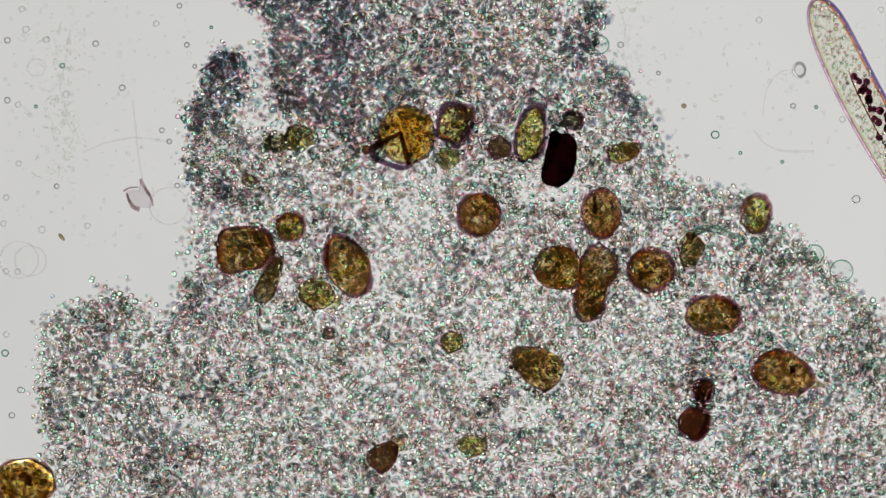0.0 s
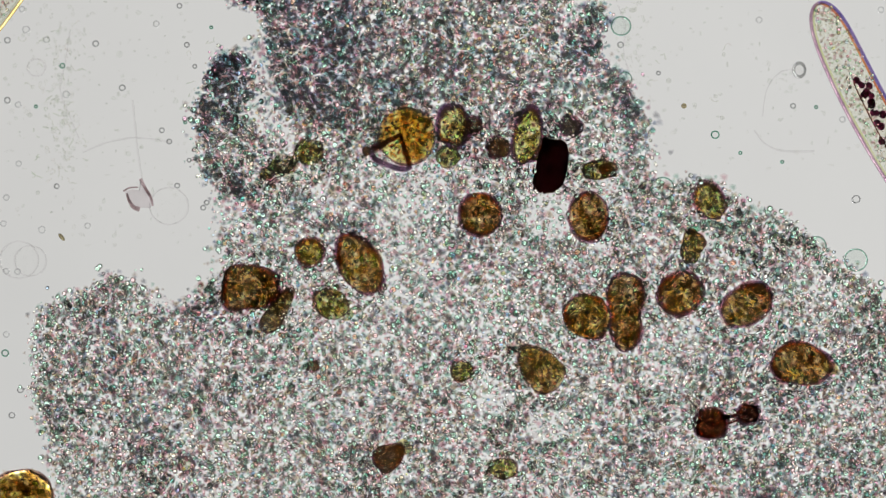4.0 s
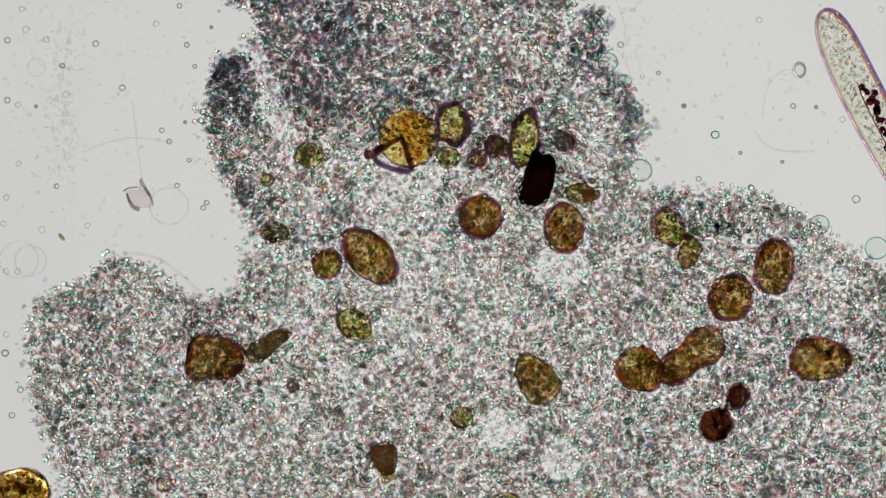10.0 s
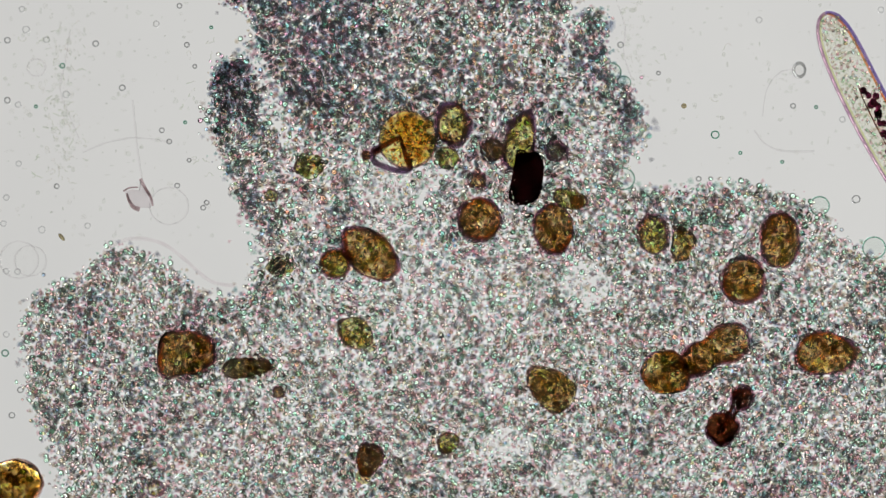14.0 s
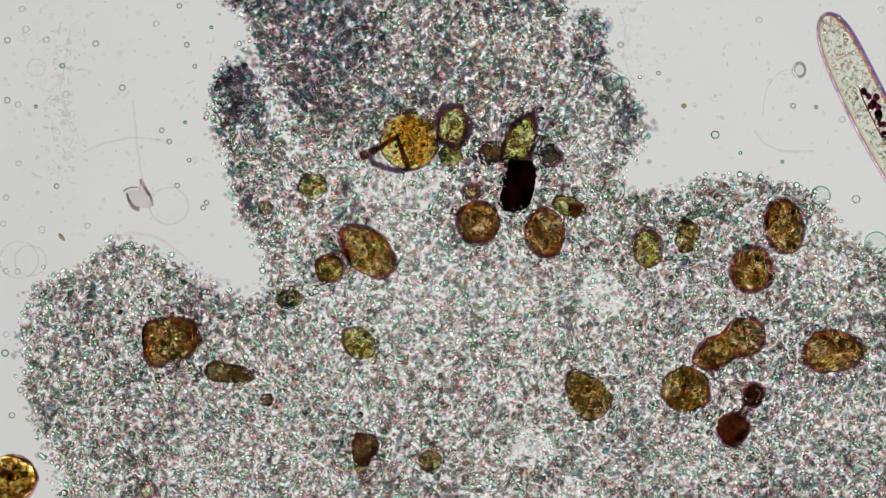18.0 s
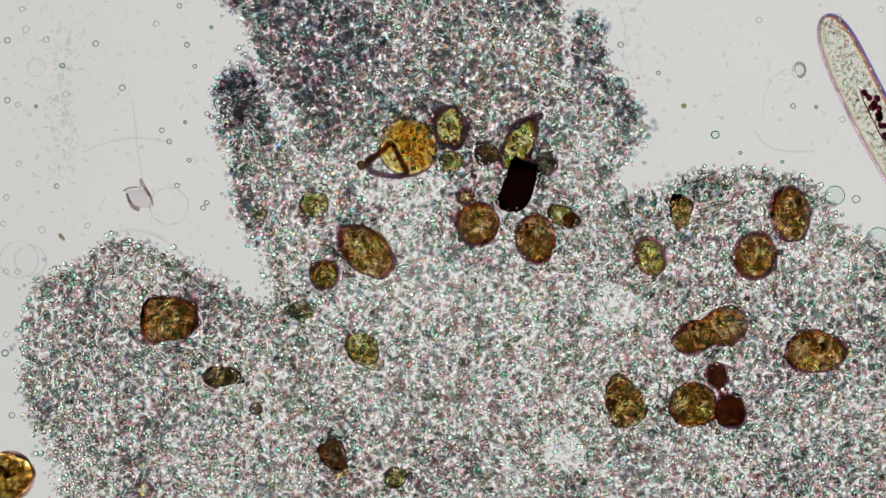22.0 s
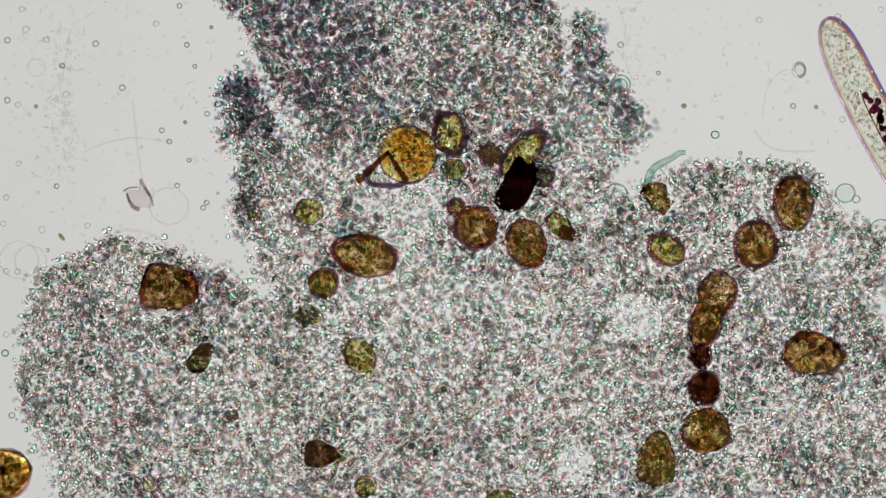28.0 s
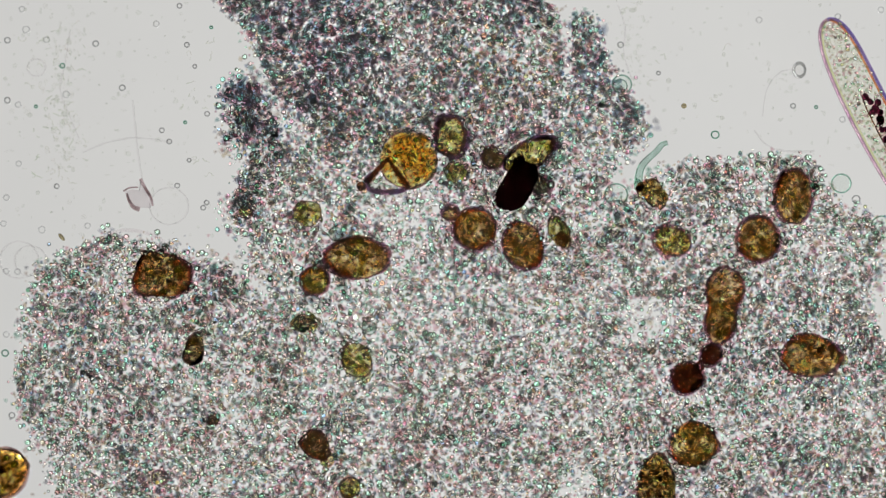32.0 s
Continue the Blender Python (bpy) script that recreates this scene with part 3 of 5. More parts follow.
def cell(key, name, label, wall, plasma, rx, ry, rz, seed, rough=0.05, taper=0.0, waist=0.0, square=0.0, point=0.0, rim=M_RIM, rim_size=3.1, grains=0, dots=0.3, pigment=M_PIGMENT, clumps=1.0, gap=None):
    ob = thing(name, label, "algal cell", "cells inside the amoeba")
    shape = (rough, taper, waist, square, point)
    part("cell_wall", blob(rx, ry, rz, seed, *shape), wall, ob)
    bm = blob(rx * 0.94, ry * 0.94, rz * 0.86, seed, *shape)
    bmesh.ops.translate(bm, verts=bm.verts, vec=(0, 0, rz * 0.1 / 1000))
    contents = part("contents", bm, plasma, ob)
    if gap:
        contents.data.materials.append(P_YOLK)
        for p in contents.data.polygons:
            p.material_index = int(gap(p.center.x, p.center.y))
    off = Vector((seed * 3.7, seed * 1.9, seed * 0.7))
    if rim:
        # wall edge; its edge-on darkening is put into this band's colour
        way = [lump(Vector((math.cos(a * math.pi / 36), math.sin(a * math.pi / 36), 0)), off, rx * 0.975, ry * 0.975, rz, *shape) for a in range(72)]
        fat = [1.5 * rim_size / 1000 * min(1.8, max(0.45, 1 + 1.3 * noise.noise(p * 26 + off) + 0.3 * noise.noise(p * 120))) for p in way]
        band = new("rim", seam(way, fat, 0.004, rim))
        band.parent = ob
        band["label"] = "thick dark wall edge"
        if rim in (M_RIM, M_RIM_DEEP) and rx > 24:
            # colour fringe of the optics, painted as a thin band inside the wall
            way = [lump(Vector((math.cos(a * math.pi / 36), math.sin(a * math.pi / 36), 0)), off, rx - 5.5, ry - 5.5, rz, *shape) for a in range(72)]
            fat = [0.0042 * min(1.0, max(0.02, 0.15 + 1.7 * noise.noise(p * 20 - off))) for p in way]
            band = new("colour_fringe", seam(way, fat, 0.002, M_FRINGE))
            band.parent = ob
            band["label"] = "thin red-amber colour fringe painted inside the wall"
    if clumps:
        fine = np.random.default_rng(seed + 900)
        n = int(rx * ry / 9.5 * clumps)
        a, f = fine.uniform(0, 6.283, n), np.sqrt(fine.uniform(0, 0.80, n))
        at = np.array([lump(Vector((math.cos(q), math.sin(q), 0)), off, rx * w, ry * w, rz, *shape) for q, w in zip(a, f)])
        at[:, 2] = rz / 1000 * (1 + 0.7 * np.sqrt(1 - f * f) * fine.uniform(-1.0, 1.0, n))
        size = np.minimum(fine.gamma(3.0, 1.8, n) + 2.2, 0.4 * min(rx, ry))[:, None] / 1000 * fine.uniform(0.6, 1.3, (n, 3))
        size[:, 2] = 0.002
        if gap:
            clear = np.array([gap(p[0], p[1]) for p in at])
            at, size, a, n = at[~clear], size[~clear], a[~clear], int((~clear).sum())
        kind = M_CLUMP_GOLD if plasma is P_GOLD else M_CLUMP_GREEN if plasma in (P_GREEN, P_LEAF, P_LIME, P_SMUDGE) else M_CLUMP_DARK if plasma in (P_DUSK, P_RED, P_TEAL) else M_CLUMP
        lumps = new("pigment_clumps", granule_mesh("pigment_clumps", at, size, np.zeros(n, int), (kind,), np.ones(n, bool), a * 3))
        lumps.parent = ob
        tagged(lumps, kind="stuff")
    pick = random.Random(seed)
    for _ in range(grains):
        a, f = pick.uniform(0, 6.283), math.sqrt(pick.uniform(0.0, 0.62))
        p = lump(Vector((math.cos(a), math.sin(a), 0)), off, rx * f, ry * f, rz, *shape) * 1000
        size = pick.uniform(0.06, 0.14) * min(rx, ry, 40)
        bm = blob(size * pick.uniform(1, 1.6), size, size * 0.6, pick.random() * 40, 0.25, sub=2, at=(p.x, p.y, rz * (1 + 0.86 * math.sqrt(max(0, 1 - f * f))) - size * 0.4))
        part("pigment_grain", bm, pick.choice((G_DARK, G_DARK, G_LIGHT, G_GREEN, G_LIGHT)), contents)
    if dots:
        fine = np.random.default_rng(seed)
        n = int(rx * ry / 6 * dots)
        a, f = fine.uniform(0, 6.283, n), np.sqrt(fine.uniform(0, 0.72, n))
        at = np.array([lump(Vector((math.cos(q), math.sin(q), 0)), off, rx * w, ry * w, rz, *shape) for q, w in zip(a, f)])
        at[:, 2] = rz / 1000 * (1 + 0.8 * np.sqrt(1 - f * f) * fine.uniform(0.2, 1.0, n))
        size = fine.uniform(1.0, 3.2, n)[:, None] / 1000 * np.array([[1, 1, 0.8]]) * fine.uniform(0.7, 1.3, (n, 3))
        grit = new("grainy_pigment", granule_mesh("grainy_pigment", at, size, np.zeros(n, int), (pigment,)))
        grit.parent = ob
        tagged(grit, kind="stuff")
    drift(ob, key)
    FOOT.append((key, rx, ry))
    return ob


def torn(x, y):
    """The opened wedge of the golden cell's shell, between its two cracks."""
    return 196 < math.degrees(math.atan2(y - 0.004, x + 0.006)) % 360 < 278 and math.hypot(x + 0.006, y - 0.004) > 0.006


golden = cell("golden", "golden_algal_cell", "large round golden algal cell with a cracked shell", M_WALL_PALE, P_GOLD, 51, 51, 24, 1, 0.02, rim=M_RIM_PALE, rim_size=1.7, grains=6, dots=0.55, pigment=M_PIGMENT_GOLD, gap=torn)
kidney = cell("kidney", "kidney_shaped_cell", "greenish brown cell with a thick dark purple wall", M_WALL_PALE, P_LEAF, 35, 28, 20, 2, 0.10, grains=3, rim=M_RIM_DEEP, rim_size=5.0, clumps=0.3, dots=0.25)
cell("purple", "oval_cell", "long oval olive cell with a purple wall", M_WALL_PALE, P_LEAF, 52, 26, 20, 3, 0.07, 0.05, 0, 0, 0.5, grains=3, rim=M_RIM_DEEP, rim_size=4.2, clumps=0.45, dots=0.3)


def black_crystal():
    ob = thing("black_crystal", "nearly opaque red-black blocky crystal with blunt corners", "crystal", "cells inside the amoeba")
    bm = blob(46, 27, 18, 4, 0.07, 0.07, 0, 0.8)
    for v in bm.verts:
        v.co.x -= 0.12 * v.co.y
    part("block", bm, P_BLACK, ob)
    part("facet", blob(15, 11, 10, 4, 0.1, sub=3, at=(34, 15, 6)), P_BLACK, ob)
    drift(ob, "black")
    FOOT.append(("black", 50, 32))


black_crystal()
cell("dusk", "dusky_cell", "small dusky blue-green round cell", M_WALL, P_TEAL, 18, 16, 14, 5, 0.1)
rust = cell("rust", "rust_red_cell", "small brown cell with a dark red end", M_WALL_PALE, P_LIME, 29, 17, 14, 6, 0.2, rim=M_RIM_PALE, rim_size=1.8, grains=3)
part("red_end", blob(14, 12, 11, 8, 0.12, sub=3, at=(12, 0, 8)), P_RED, rust, "dark red round end")
cell("round", "round_brown_cell", "round brown algal cell with a granular inside", M_WALL, P_BROWN, 38, 37, 22, 7, 0.04, grains=5)
cell("egg", "egg_shaped_cell", "egg-shaped brown algal cell with a purple wall", M_WALL, P_BROWN, 44, 35, 22, 8, 0.05, grains=5)
cell("cone", "blunt_cone_cell", "brown algal cell shaped like a blunt cone", M_WALL, P_OLIVE, 50, 38, 22, 9, 0.09, 0.16, 0, 0.75, grains=5)
cell("bead", "small_round_cell", "small round green-brown cell", M_WALL, P_GREEN, 26, 25, 16, 10, 0.04, grains=3)
cell("bean", "bean_shaped_cell", "long bean-shaped brown algal cell", M_WALL, P_OLIVE, 56, 37, 22, 11, 0.08, grains=5)
spindle = cell("spindle", "spindle_cell", "slender dusky brown spindle-shaped cell", M_WALL_PALE, P_DUSK, 43, 17, 15, 12, 0.14, 0.25, rim=M_RIM_PALE, rim_size=1.8, grains=3)
budding = cell("budding", "budding_cell", "pale green budding cell with a clear bud", M_WALL_PALE, P_LIME, 33, 26, 16, 13, 0.08, 0.1, rim=M_RIM_PALE, rim_size=1.9, grains=4)
cell("plump", "plump_round_cell", "plump round brown algal cell", M_WALL_PALE, P_OLIVE, 43, 39, 22, 14, 0.06, 0, 0, 0.1, rim_size=2.2, grains=5)
cell("peanut", "peanut_shaped_cell", "peanut-shaped brown cell caught dividing", M_WALL, P_BROWN, 69, 36, 22, 15, 0.07, -0.27, 0.33, grains=5)
cell("disc", "disc_shaped_cell", "round olive brown algal cell", M_WALL, P_OLIVE, 41, 36, 20, 16, 0.06, grains=5)
cell("wheel", "oval_brown_cell", "oval dark brown algal cell", M_WALL, P_OLIVE, 50, 34, 22, 17, 0.05, grains=5)
lemon = cell("lemon", "lemon_shaped_cell", "lemon-shaped dark olive cell with a pointed end", M_WALL, P_OLIVE, 55, 37, 22, 18, 0.06, 0.12, grains=5)
cell("olive", "olive_green_cell", "small yellow-green oval cell", M_WALL_PALE, P_LEAF, 34, 25, 16, 19, 0.06, grains=3, clumps=0.6, rim_size=3.8)
cell("drop", "drop_shaped_cell", "brown granular algal cell shaped like a drop", M_WALL_PALE, P_BROWN, 50, 33, 20, 20, 0.06, -0.26, rim=M_RIM_PALE, rim_size=1.9, grains=5)
red_big = cell("red_big", "dark_red_cell", "dark red round cell joined to a smaller one", M_WALL, P_RED, 29, 26, 20, 21, 0.09, grains=3, pigment=M_PIGMENT_RED)
cell("red_small", "small_dark_red_cell", "small dark red round cell", M_WALL, P_RED, 20, 17, 15, 22, 0.12, grains=3, pigment=M_PIGMENT_RED)
tadpole = cell("tadpole", "tadpole_shaped_cell", "dusky olive cell with a short tail", M_WALL, P_DUSK, 30, 23, 16, 23, 0.1, 0.2, grains=3)
cell("pea", "small_green_cell", "small pale green granular cell", M_WALL_PALE, P_LIME, 19, 18, 13, 24, 0.08, rim=M_RIM_PALE, rim_size=1.6, grains=5)
cell("ghost", "pale_oval_cell", "pale grey-green oval cell", M_WALL_PALE, P_LIME, 26, 18, 12, 25, 0.06, rim=M_RIM_PALE, rim_size=1.6, grains=5)
cell("speck", "faint_green_cell", "faint green round cell", M_WALL_PALE, P_LIME, 25, 22, 13, 26, 0.1, rim=M_RIM_PALE, rim_size=1.6, grains=5)
stalked = cell("stalked", "stalked_cell", "speckled brown cell with a clear curved stalk", M_WALL_PALE, P_OLIVE, 20, 29, 15, 27, 0.2, rim=M_RIM_PALE, rim_size=1.8, grains=3)
cell("shade", "shaded_cell", "small dark olive cell", M_WALL, P_DUSK, 21, 18, 14, 28, 0.1)
cell("ruby", "ruby_cell", "small dark brown and red cell", M_WALL_PALE, P_BROWN, 15, 13, 11, 29, 0.1, grains=3, pigment=M_PIGMENT_RED)
cell("faint", "faint_olive_cell", "faint olive cell with a ragged edge", M_WALL_PALE, P_LIME, 20, 18, 12, 30, 0.15, rim=M_RIM_PALE, rim_size=1.6, grains=5)
cell("ring", "ring_cell", "small clear cell with a dark ring", M_WALL_PALE, P_PALE, 14, 13, 10, 32, 0.06, rim_size=2.8, dots=0.25, clumps=0.3)
cell("smudge", "smudged_cell", "faint dusky smudged cell among the granules", M_WALL_PALE, P_SMUDGE, 25, 18, 10, 33, 0.25, rim=None, dots=1.3, pigment=M_DARK)
cell("dot", "tiny_green_cell", "tiny dark green round cell", M_WALL, P_DUSK, 11, 10, 9, 34, 0.1, rim_size=1.5, dots=0.5)
cell("bud_green", "tiny_yellow_green_cell", "tiny yellow-green cell in the dark margin", M_WALL_PALE, P_LIME, 12, 11, 9, 35, 0.12, rim_size=1.5, dots=0.5)
corner = cell("corner", "bordering_cell", "round golden brown algal cell outside the amoeba", M_WALL_PALE, P_OLIVE, 53, 43, 24, 31, 0.05, grains=8, rim=M_RIM_PALE, rim_size=3.8, clumps=1.8)



# the golden cell's torn shell: two cracks, a flap and a red bead at its tip
def strip(name, way, wide, material, parent, label):
    ob = new(name, seam(way, [w / 1000 for w in wide], 0.002, material, False))
    ob.parent = parent
    ob["label"] = label
    return ob


cracks = [strip("crack", bend((-60, 25), (-45, 17), (-28, 7), (-8, -2), z=0.05), [8 - 0.15 * i for i in range(25)], M_CRACK, golden, "dark brown crack"),
          strip("crack", bend((-9, 0), (-4, 22), (6, 54), z=0.05), [3.4 + 0.24 * i for i in range(17)], M_CRACK, golden, "dark brown crack")]
flap = strip("shell_flap", bend((-44, 13), (-56, 18), (-61, 28), (-53, 42), (-25, 54), (-4, 58), (8, 52), z=0.035), [6.2] * 49, M_FLAP, golden, "torn purple shell edge")
part("lifted_skin", blob(21, 12, 6, 17, 0.1, 0.35, sub=3, at=(-40, -35, 8)), M_WALL_PALE, flap, "clear lifted shell skin")
part("flap_bead", blob(8, 9, 8, 3, 0.1, sub=3, at=(-71, -26, 18)), P_RED, flap, "dark red bead")
part("flap_bead", blob(4, 4, 4, 5, 0.05, sub=3, at=(-53, -33, 30)), M_GLASSY, flap, "clear glassy bead")
part("nucleus", blob(9, 8, 8, 6, 0.15, sub=3, at=(2, -2, 30)), P_DUSK, kidney, "dark green nucleus")
part("bud", blob(17, 13, 12, 9, 0.05, sub=3, at=(6, 27, 2)), M_WALL_PALE, budding, "clear rounded bud")
part("bud", blob(17, 14, 12, 19, 0.08, sub=3, at=(27, -3, 2)), P_LIME, budding, "pale green rounded bud")
part("bud_rim", tube([Vector((0.027 + 0.017 * math.cos(a * math.pi / 12), -0.003 + 0.014 * math.sin(a * math.pi / 12), 0.014)) for a in range(24)], [0.0014] * 24, True), M_RIM_PALE, budding)
part("bud_rim", tube([Vector((0.006 + 0.017 * math.cos(a * math.pi / 12), 0.027 + 0.013 * math.sin(a * math.pi / 12), 0.014)) for a in range(24)], [0.0013] * 24, True), M_RIM_PALE, budding)
part("stalk", tube(bend((-6, -26), (6, -36), (24, -43), (44, -42), (62, -38), (78, -37), (86, -31), z=0.02), [0.0085 - 0.0045 * min(1, i / 30) + 0.0012 * max(0, i / 48 - 0.8) for i in range(49)]), M_STALK, stalked, "clear teal curved stalk")
# added dark strands that imitate the refracted edges of the stalk
part("stalk_outline", tube(bend((-2, -33), (8, -43), (26, -49), (44, -47), (62, -42.5), (78, -41), (88, -33), z=0.022), [0.0009] * 49), M_RING, stalked, "thin dark outline added along the stalk")
part("stalk_outline", tube(bend((0, -22), (10, -31), (26, -38), (44, -37), (62, -33.5), (77, -33), (84, -28), z=0.022), [0.0009] * 49), M_RING, stalked, "thin dark outline added along the stalk")
part("stalk_root", tube(bend((-14, -28), (1, -36), (1, -28), (-3, -14), z=0.02), [0.0028] * 25), M_STALK, stalked, "thin clear root of the stalk")
part("eye_spot", blob(8, 7, 6, 12, 0.15, sub=3, at=(-7, 24, 18)), P_RED, stalked, "dark red spot")
part("strand", tube(bend((20, -4), (36, -5), (48, -4), z=0.02), [0.003] * 17), M_RIM_RED, red_big, "thin reddish strand")
part("strand", tube(bend((20, 8), (36, 6), (48, 5), z=0.02), [0.0022] * 17), M_RIM_RED, red_big, "thin reddish strand")
part("tail_knob", blob(16, 14, 12, 14, 0.1, sub=3, at=(29, 0, 3)), P_OLIVE, tadpole, "brown rounded tail")
part("red_spot", blob(11, 7, 5, 3, 0.2, sub=3, at=(4, 1, 22)), P_CORE, spindle, "red-brown spot")
part("tip", blob(13, 11, 10, 7, 0.12, sub=3, at=(53, 3, 10)), P_OLIVE, lemon, "blunt pointed tip")


# ---- ciliates in the water ----
def ciliate(name, label, length, radius, swing, seed, seen, blunt, edges, inner, spread=0.1, food=1.0, meals=40, grains=36):
    """A long clear cell; its blunt tip is at the origin, and it runs along x, bending by swing degrees."""
    ob = thing(name, label, "ciliate", "ciliates in the water")

    def spine(f):
        p, n = Vector((0, 0, 0)), 40
        for i in range(n):
            a = radians(swing) * (f * (i + 0.5) / n - 0.5)
            p = p + Vector((math.cos(a), math.sin(a), 0)) * length * f / n
        a = radians(swing) * (f - 0.5)
        return p, Vector((-math.sin(a), math.cos(a), 0))

    def girth(f):
        return radius * (1 - abs(2 * f - 1) ** blunt) ** 0.5 * (0.9 + 0.1 * math.sin(math.pi * f))

    def hull(k, rings=48, sides=20):
        at = [0.5 - 0.5 * math.cos(math.pi * i / rings) for i in range(rings + 1)]
        pts = [spine(f)[0] + Vector((0, 0, radius * 0.75)) for f in at]
        bm = tube(pts, [max(girth(min(max(f, 0.0004), 0.9996)) * k, 0.0006) for f in at], sides=sides)
        for v in bm.verts:
            v.co.z = radius * 0.75 + (v.co.z - radius * 0.75) * 0.72
        return bm

    part("pellicle", hull(1.0), M_PELLICLE, ob, "clear purple-edged skin")
    plasm_part = part("plasm", hull(0.86), inner, ob, "pale green speckled plasm")
    fs = [0.5 - 0.5 * math.cos(math.pi * i / 80) for i in range(81)]
    for side, (m, m_in) in zip((-1, 1), edges):
        for name, inset, fat, mat in (("skin_edge", 0.0, 0.0042, m), ("inner_edge", 0.0050, 0.0026, m_in)):
            line = [spine(f)[0] + spine(f)[1] * side * max(girth(f) * 0.98 - inset, 0) + Vector((0, 0, radius * 0.8)) for f in fs]
            keep = [i for i, f in enumerate(fs) if girth(f) >= inset]
            edge = new(name, seam([line[i] for i in keep], [fat] * len(keep), 0.002, mat, False))
            edge.parent = ob
    line = [spine(f)[0] + spine(f)[1] * radius * o + Vector((0, 0, radius * 1.5)) for f, o in ((0.30, -0.10), (0.34, -0.17), (0.38, -0.20), (0.49, -0.24), (0.66, -0.30))]
    part("mouth_groove", tube(line, [0.0005, 0.0012, 0.0013, 0.0012, 0.0008]), G_DARK, ob, "dark line of the mouth groove")
    pick = random.Random(seed)
    for i in range(meals):
        f = seen[0] + (seen[1] - seen[0]) * (i + pick.uniform(-0.4, 0.4)) / (meals - 1)
        o = pick.gauss(0.17, spread if i < 12 else 2 * spread)
        c, w = spine(f)
        p = (c + w * radius * o) * 1000
        size = pick.uniform(4.6, 8.2) * food
        part("food_vacuole", blob(size, size * 0.9, size * 0.8, pick.random() * 30, 0.15, sub=2, at=(p.x, p.y, radius * 900)), G_PURPLE, plasm_part)
    for i in range(grains):
        f = pick.uniform(0.03, 0.9)
        c, w = spine(f)
        p = (c + w * girth(f) * pick.uniform(-0.75, 0.75)) * 1000
        size = pick.uniform(1.6, 4.0)
        part("granule", blob(size, size, size, pick.random() * 30, 0.1, sub=2, at=(p.x, p.y, radius * 1100)), pick.choice((M_GREY, M_GREY, M_DARK, M_BROWN)), plasm_part)
    fine = np.random.default_rng(seed)
    n = 1100
    fs, ws = fine.uniform(0.02, 0.98, n), fine.uniform(-0.82, 0.82, n)
    at = np.array([spine(f)[0] + spine(f)[1] * girth(f) * w for f, w in zip(fs, ws)]) + np.array([[0, 0, radius * 1.25]])
    size = fine.uniform(0.9, 3.4, (n, 1)) / 1000 * np.ones((1, 3))
    grit = new("grainy_plasm", granule_mesh("grainy_plasm", at, size, fine.choice([0, 0, 0, 0, 0, 1, 2], n), (M_SPECK, M_CLEAR, M_GREY)))
    grit.parent = ob
    tagged(grit, kind="stuff")
    return ob


M_SPECK = haze("faint_speck", [(0.0, (0.90, 0.88, 0.85)), (0.4, (0.84, 0.90, 0.84)), (0.7, (0.92, 0.84, 0.86))])
M_PELLICLE = wall_material("pellicle", (0.985, 0.98, 0.975), 1.02, mottle=0.98)
M_RIM_ROSE = wall_material("rose_droplet", (0.86, 0.72, 0.80), 1.5)
M_SKIN_ROSE = soft_edge("rose_edge", (0.62, 0.48, 0.58), (0.76, 0.64, 0.70))
M_RIM_BLUE = soft_edge("violet_edge", (0.44, 0.38, 0.66), (0.58, 0.48, 0.70))
M_RIM_AMBER = soft_edge("amber_edge", (0.90, 0.50, 0.34), (0.95, 0.66, 0.44))
M_RIM_YELLOW = soft_edge("yellow_edge", (0.88, 0.74, 0.42), (0.95, 0.86, 0.56))
M_RIM_MIST = soft_edge("misty_edge", (0.88, 0.90, 0.88), (0.93, 0.94, 0.92))
M_RIM_LIME = soft_edge("lime_edge", (0.90, 0.93, 0.72), (0.96, 0.97, 0.84))
resting = ciliate("resting_ciliate", "long clear ciliate with dark purple food vacuoles, resting", 0.46, 0.037, 14, 3, (0.33, 0.85), 7.0, ((M_SKIN_ROSE, M_RIM_LIME), (M_RIM_BLUE, M_RIM_AMBER)), P_PALE)
track("resting", (1440, 1443, 1448, 1453, 1455, 1456, 1457, 1457, 1458, 1458, 1459, 1460, 1460, 1460), (2, 7, 13, 19, 23, 26, 28, 29, 31, 31, 33, 36, 37, 38), (-61,) * 14)
drift(resting, "resting", 0.002)
roving = ciliate("roving_ciliate", "long clear ciliate with dark purple food vacuoles, swimming", 0.34, 0.038, 8, 5, (0.2, 0.8), 3.4, ((M_RIM_YELLOW, M_RIM_MIST), (M_RIM_YELLOW, M_RIM_MIST)), P_PALE, 0.24, 1.45, 22, 12)


M_SLIME = wall_material("faint_slime", (0.975, 0.97, 0.972), 1.02, mottle=0.985)
M_TEAL = wall_material("teal_droplet", (0.72, 0.94, 0.86), 1.9)


# ---- the clear cap of the side lobe, ahead of its granules ----
M_CAP = soft_edge("faint_pinkish_skin", (0.945, 0.92, 0.93), (0.98, 0.965, 0.97))
cap = thing("hyaline_cap", "faint clear rounded cap at the amoeba's margin", "clear cap")
strip("skin", bend((-105, 48), (-88, 18), (-72, -6), (-30, -22), (20, -14), (60, 14), (105, 52), (150, 62), z=0.006), [4.5] * 57, M_CAP, cap, "faint pinkish skin")
track("cap", (250, 250, 254, 256, 262, 266, 262, 258, 256, 254, 252, 250, 250, 250), (560, 540, 505, 480, 462, 448, 440, 432, 430, 430, 430, 430, 430, 430))
drift(cap, "cap", 0.001)


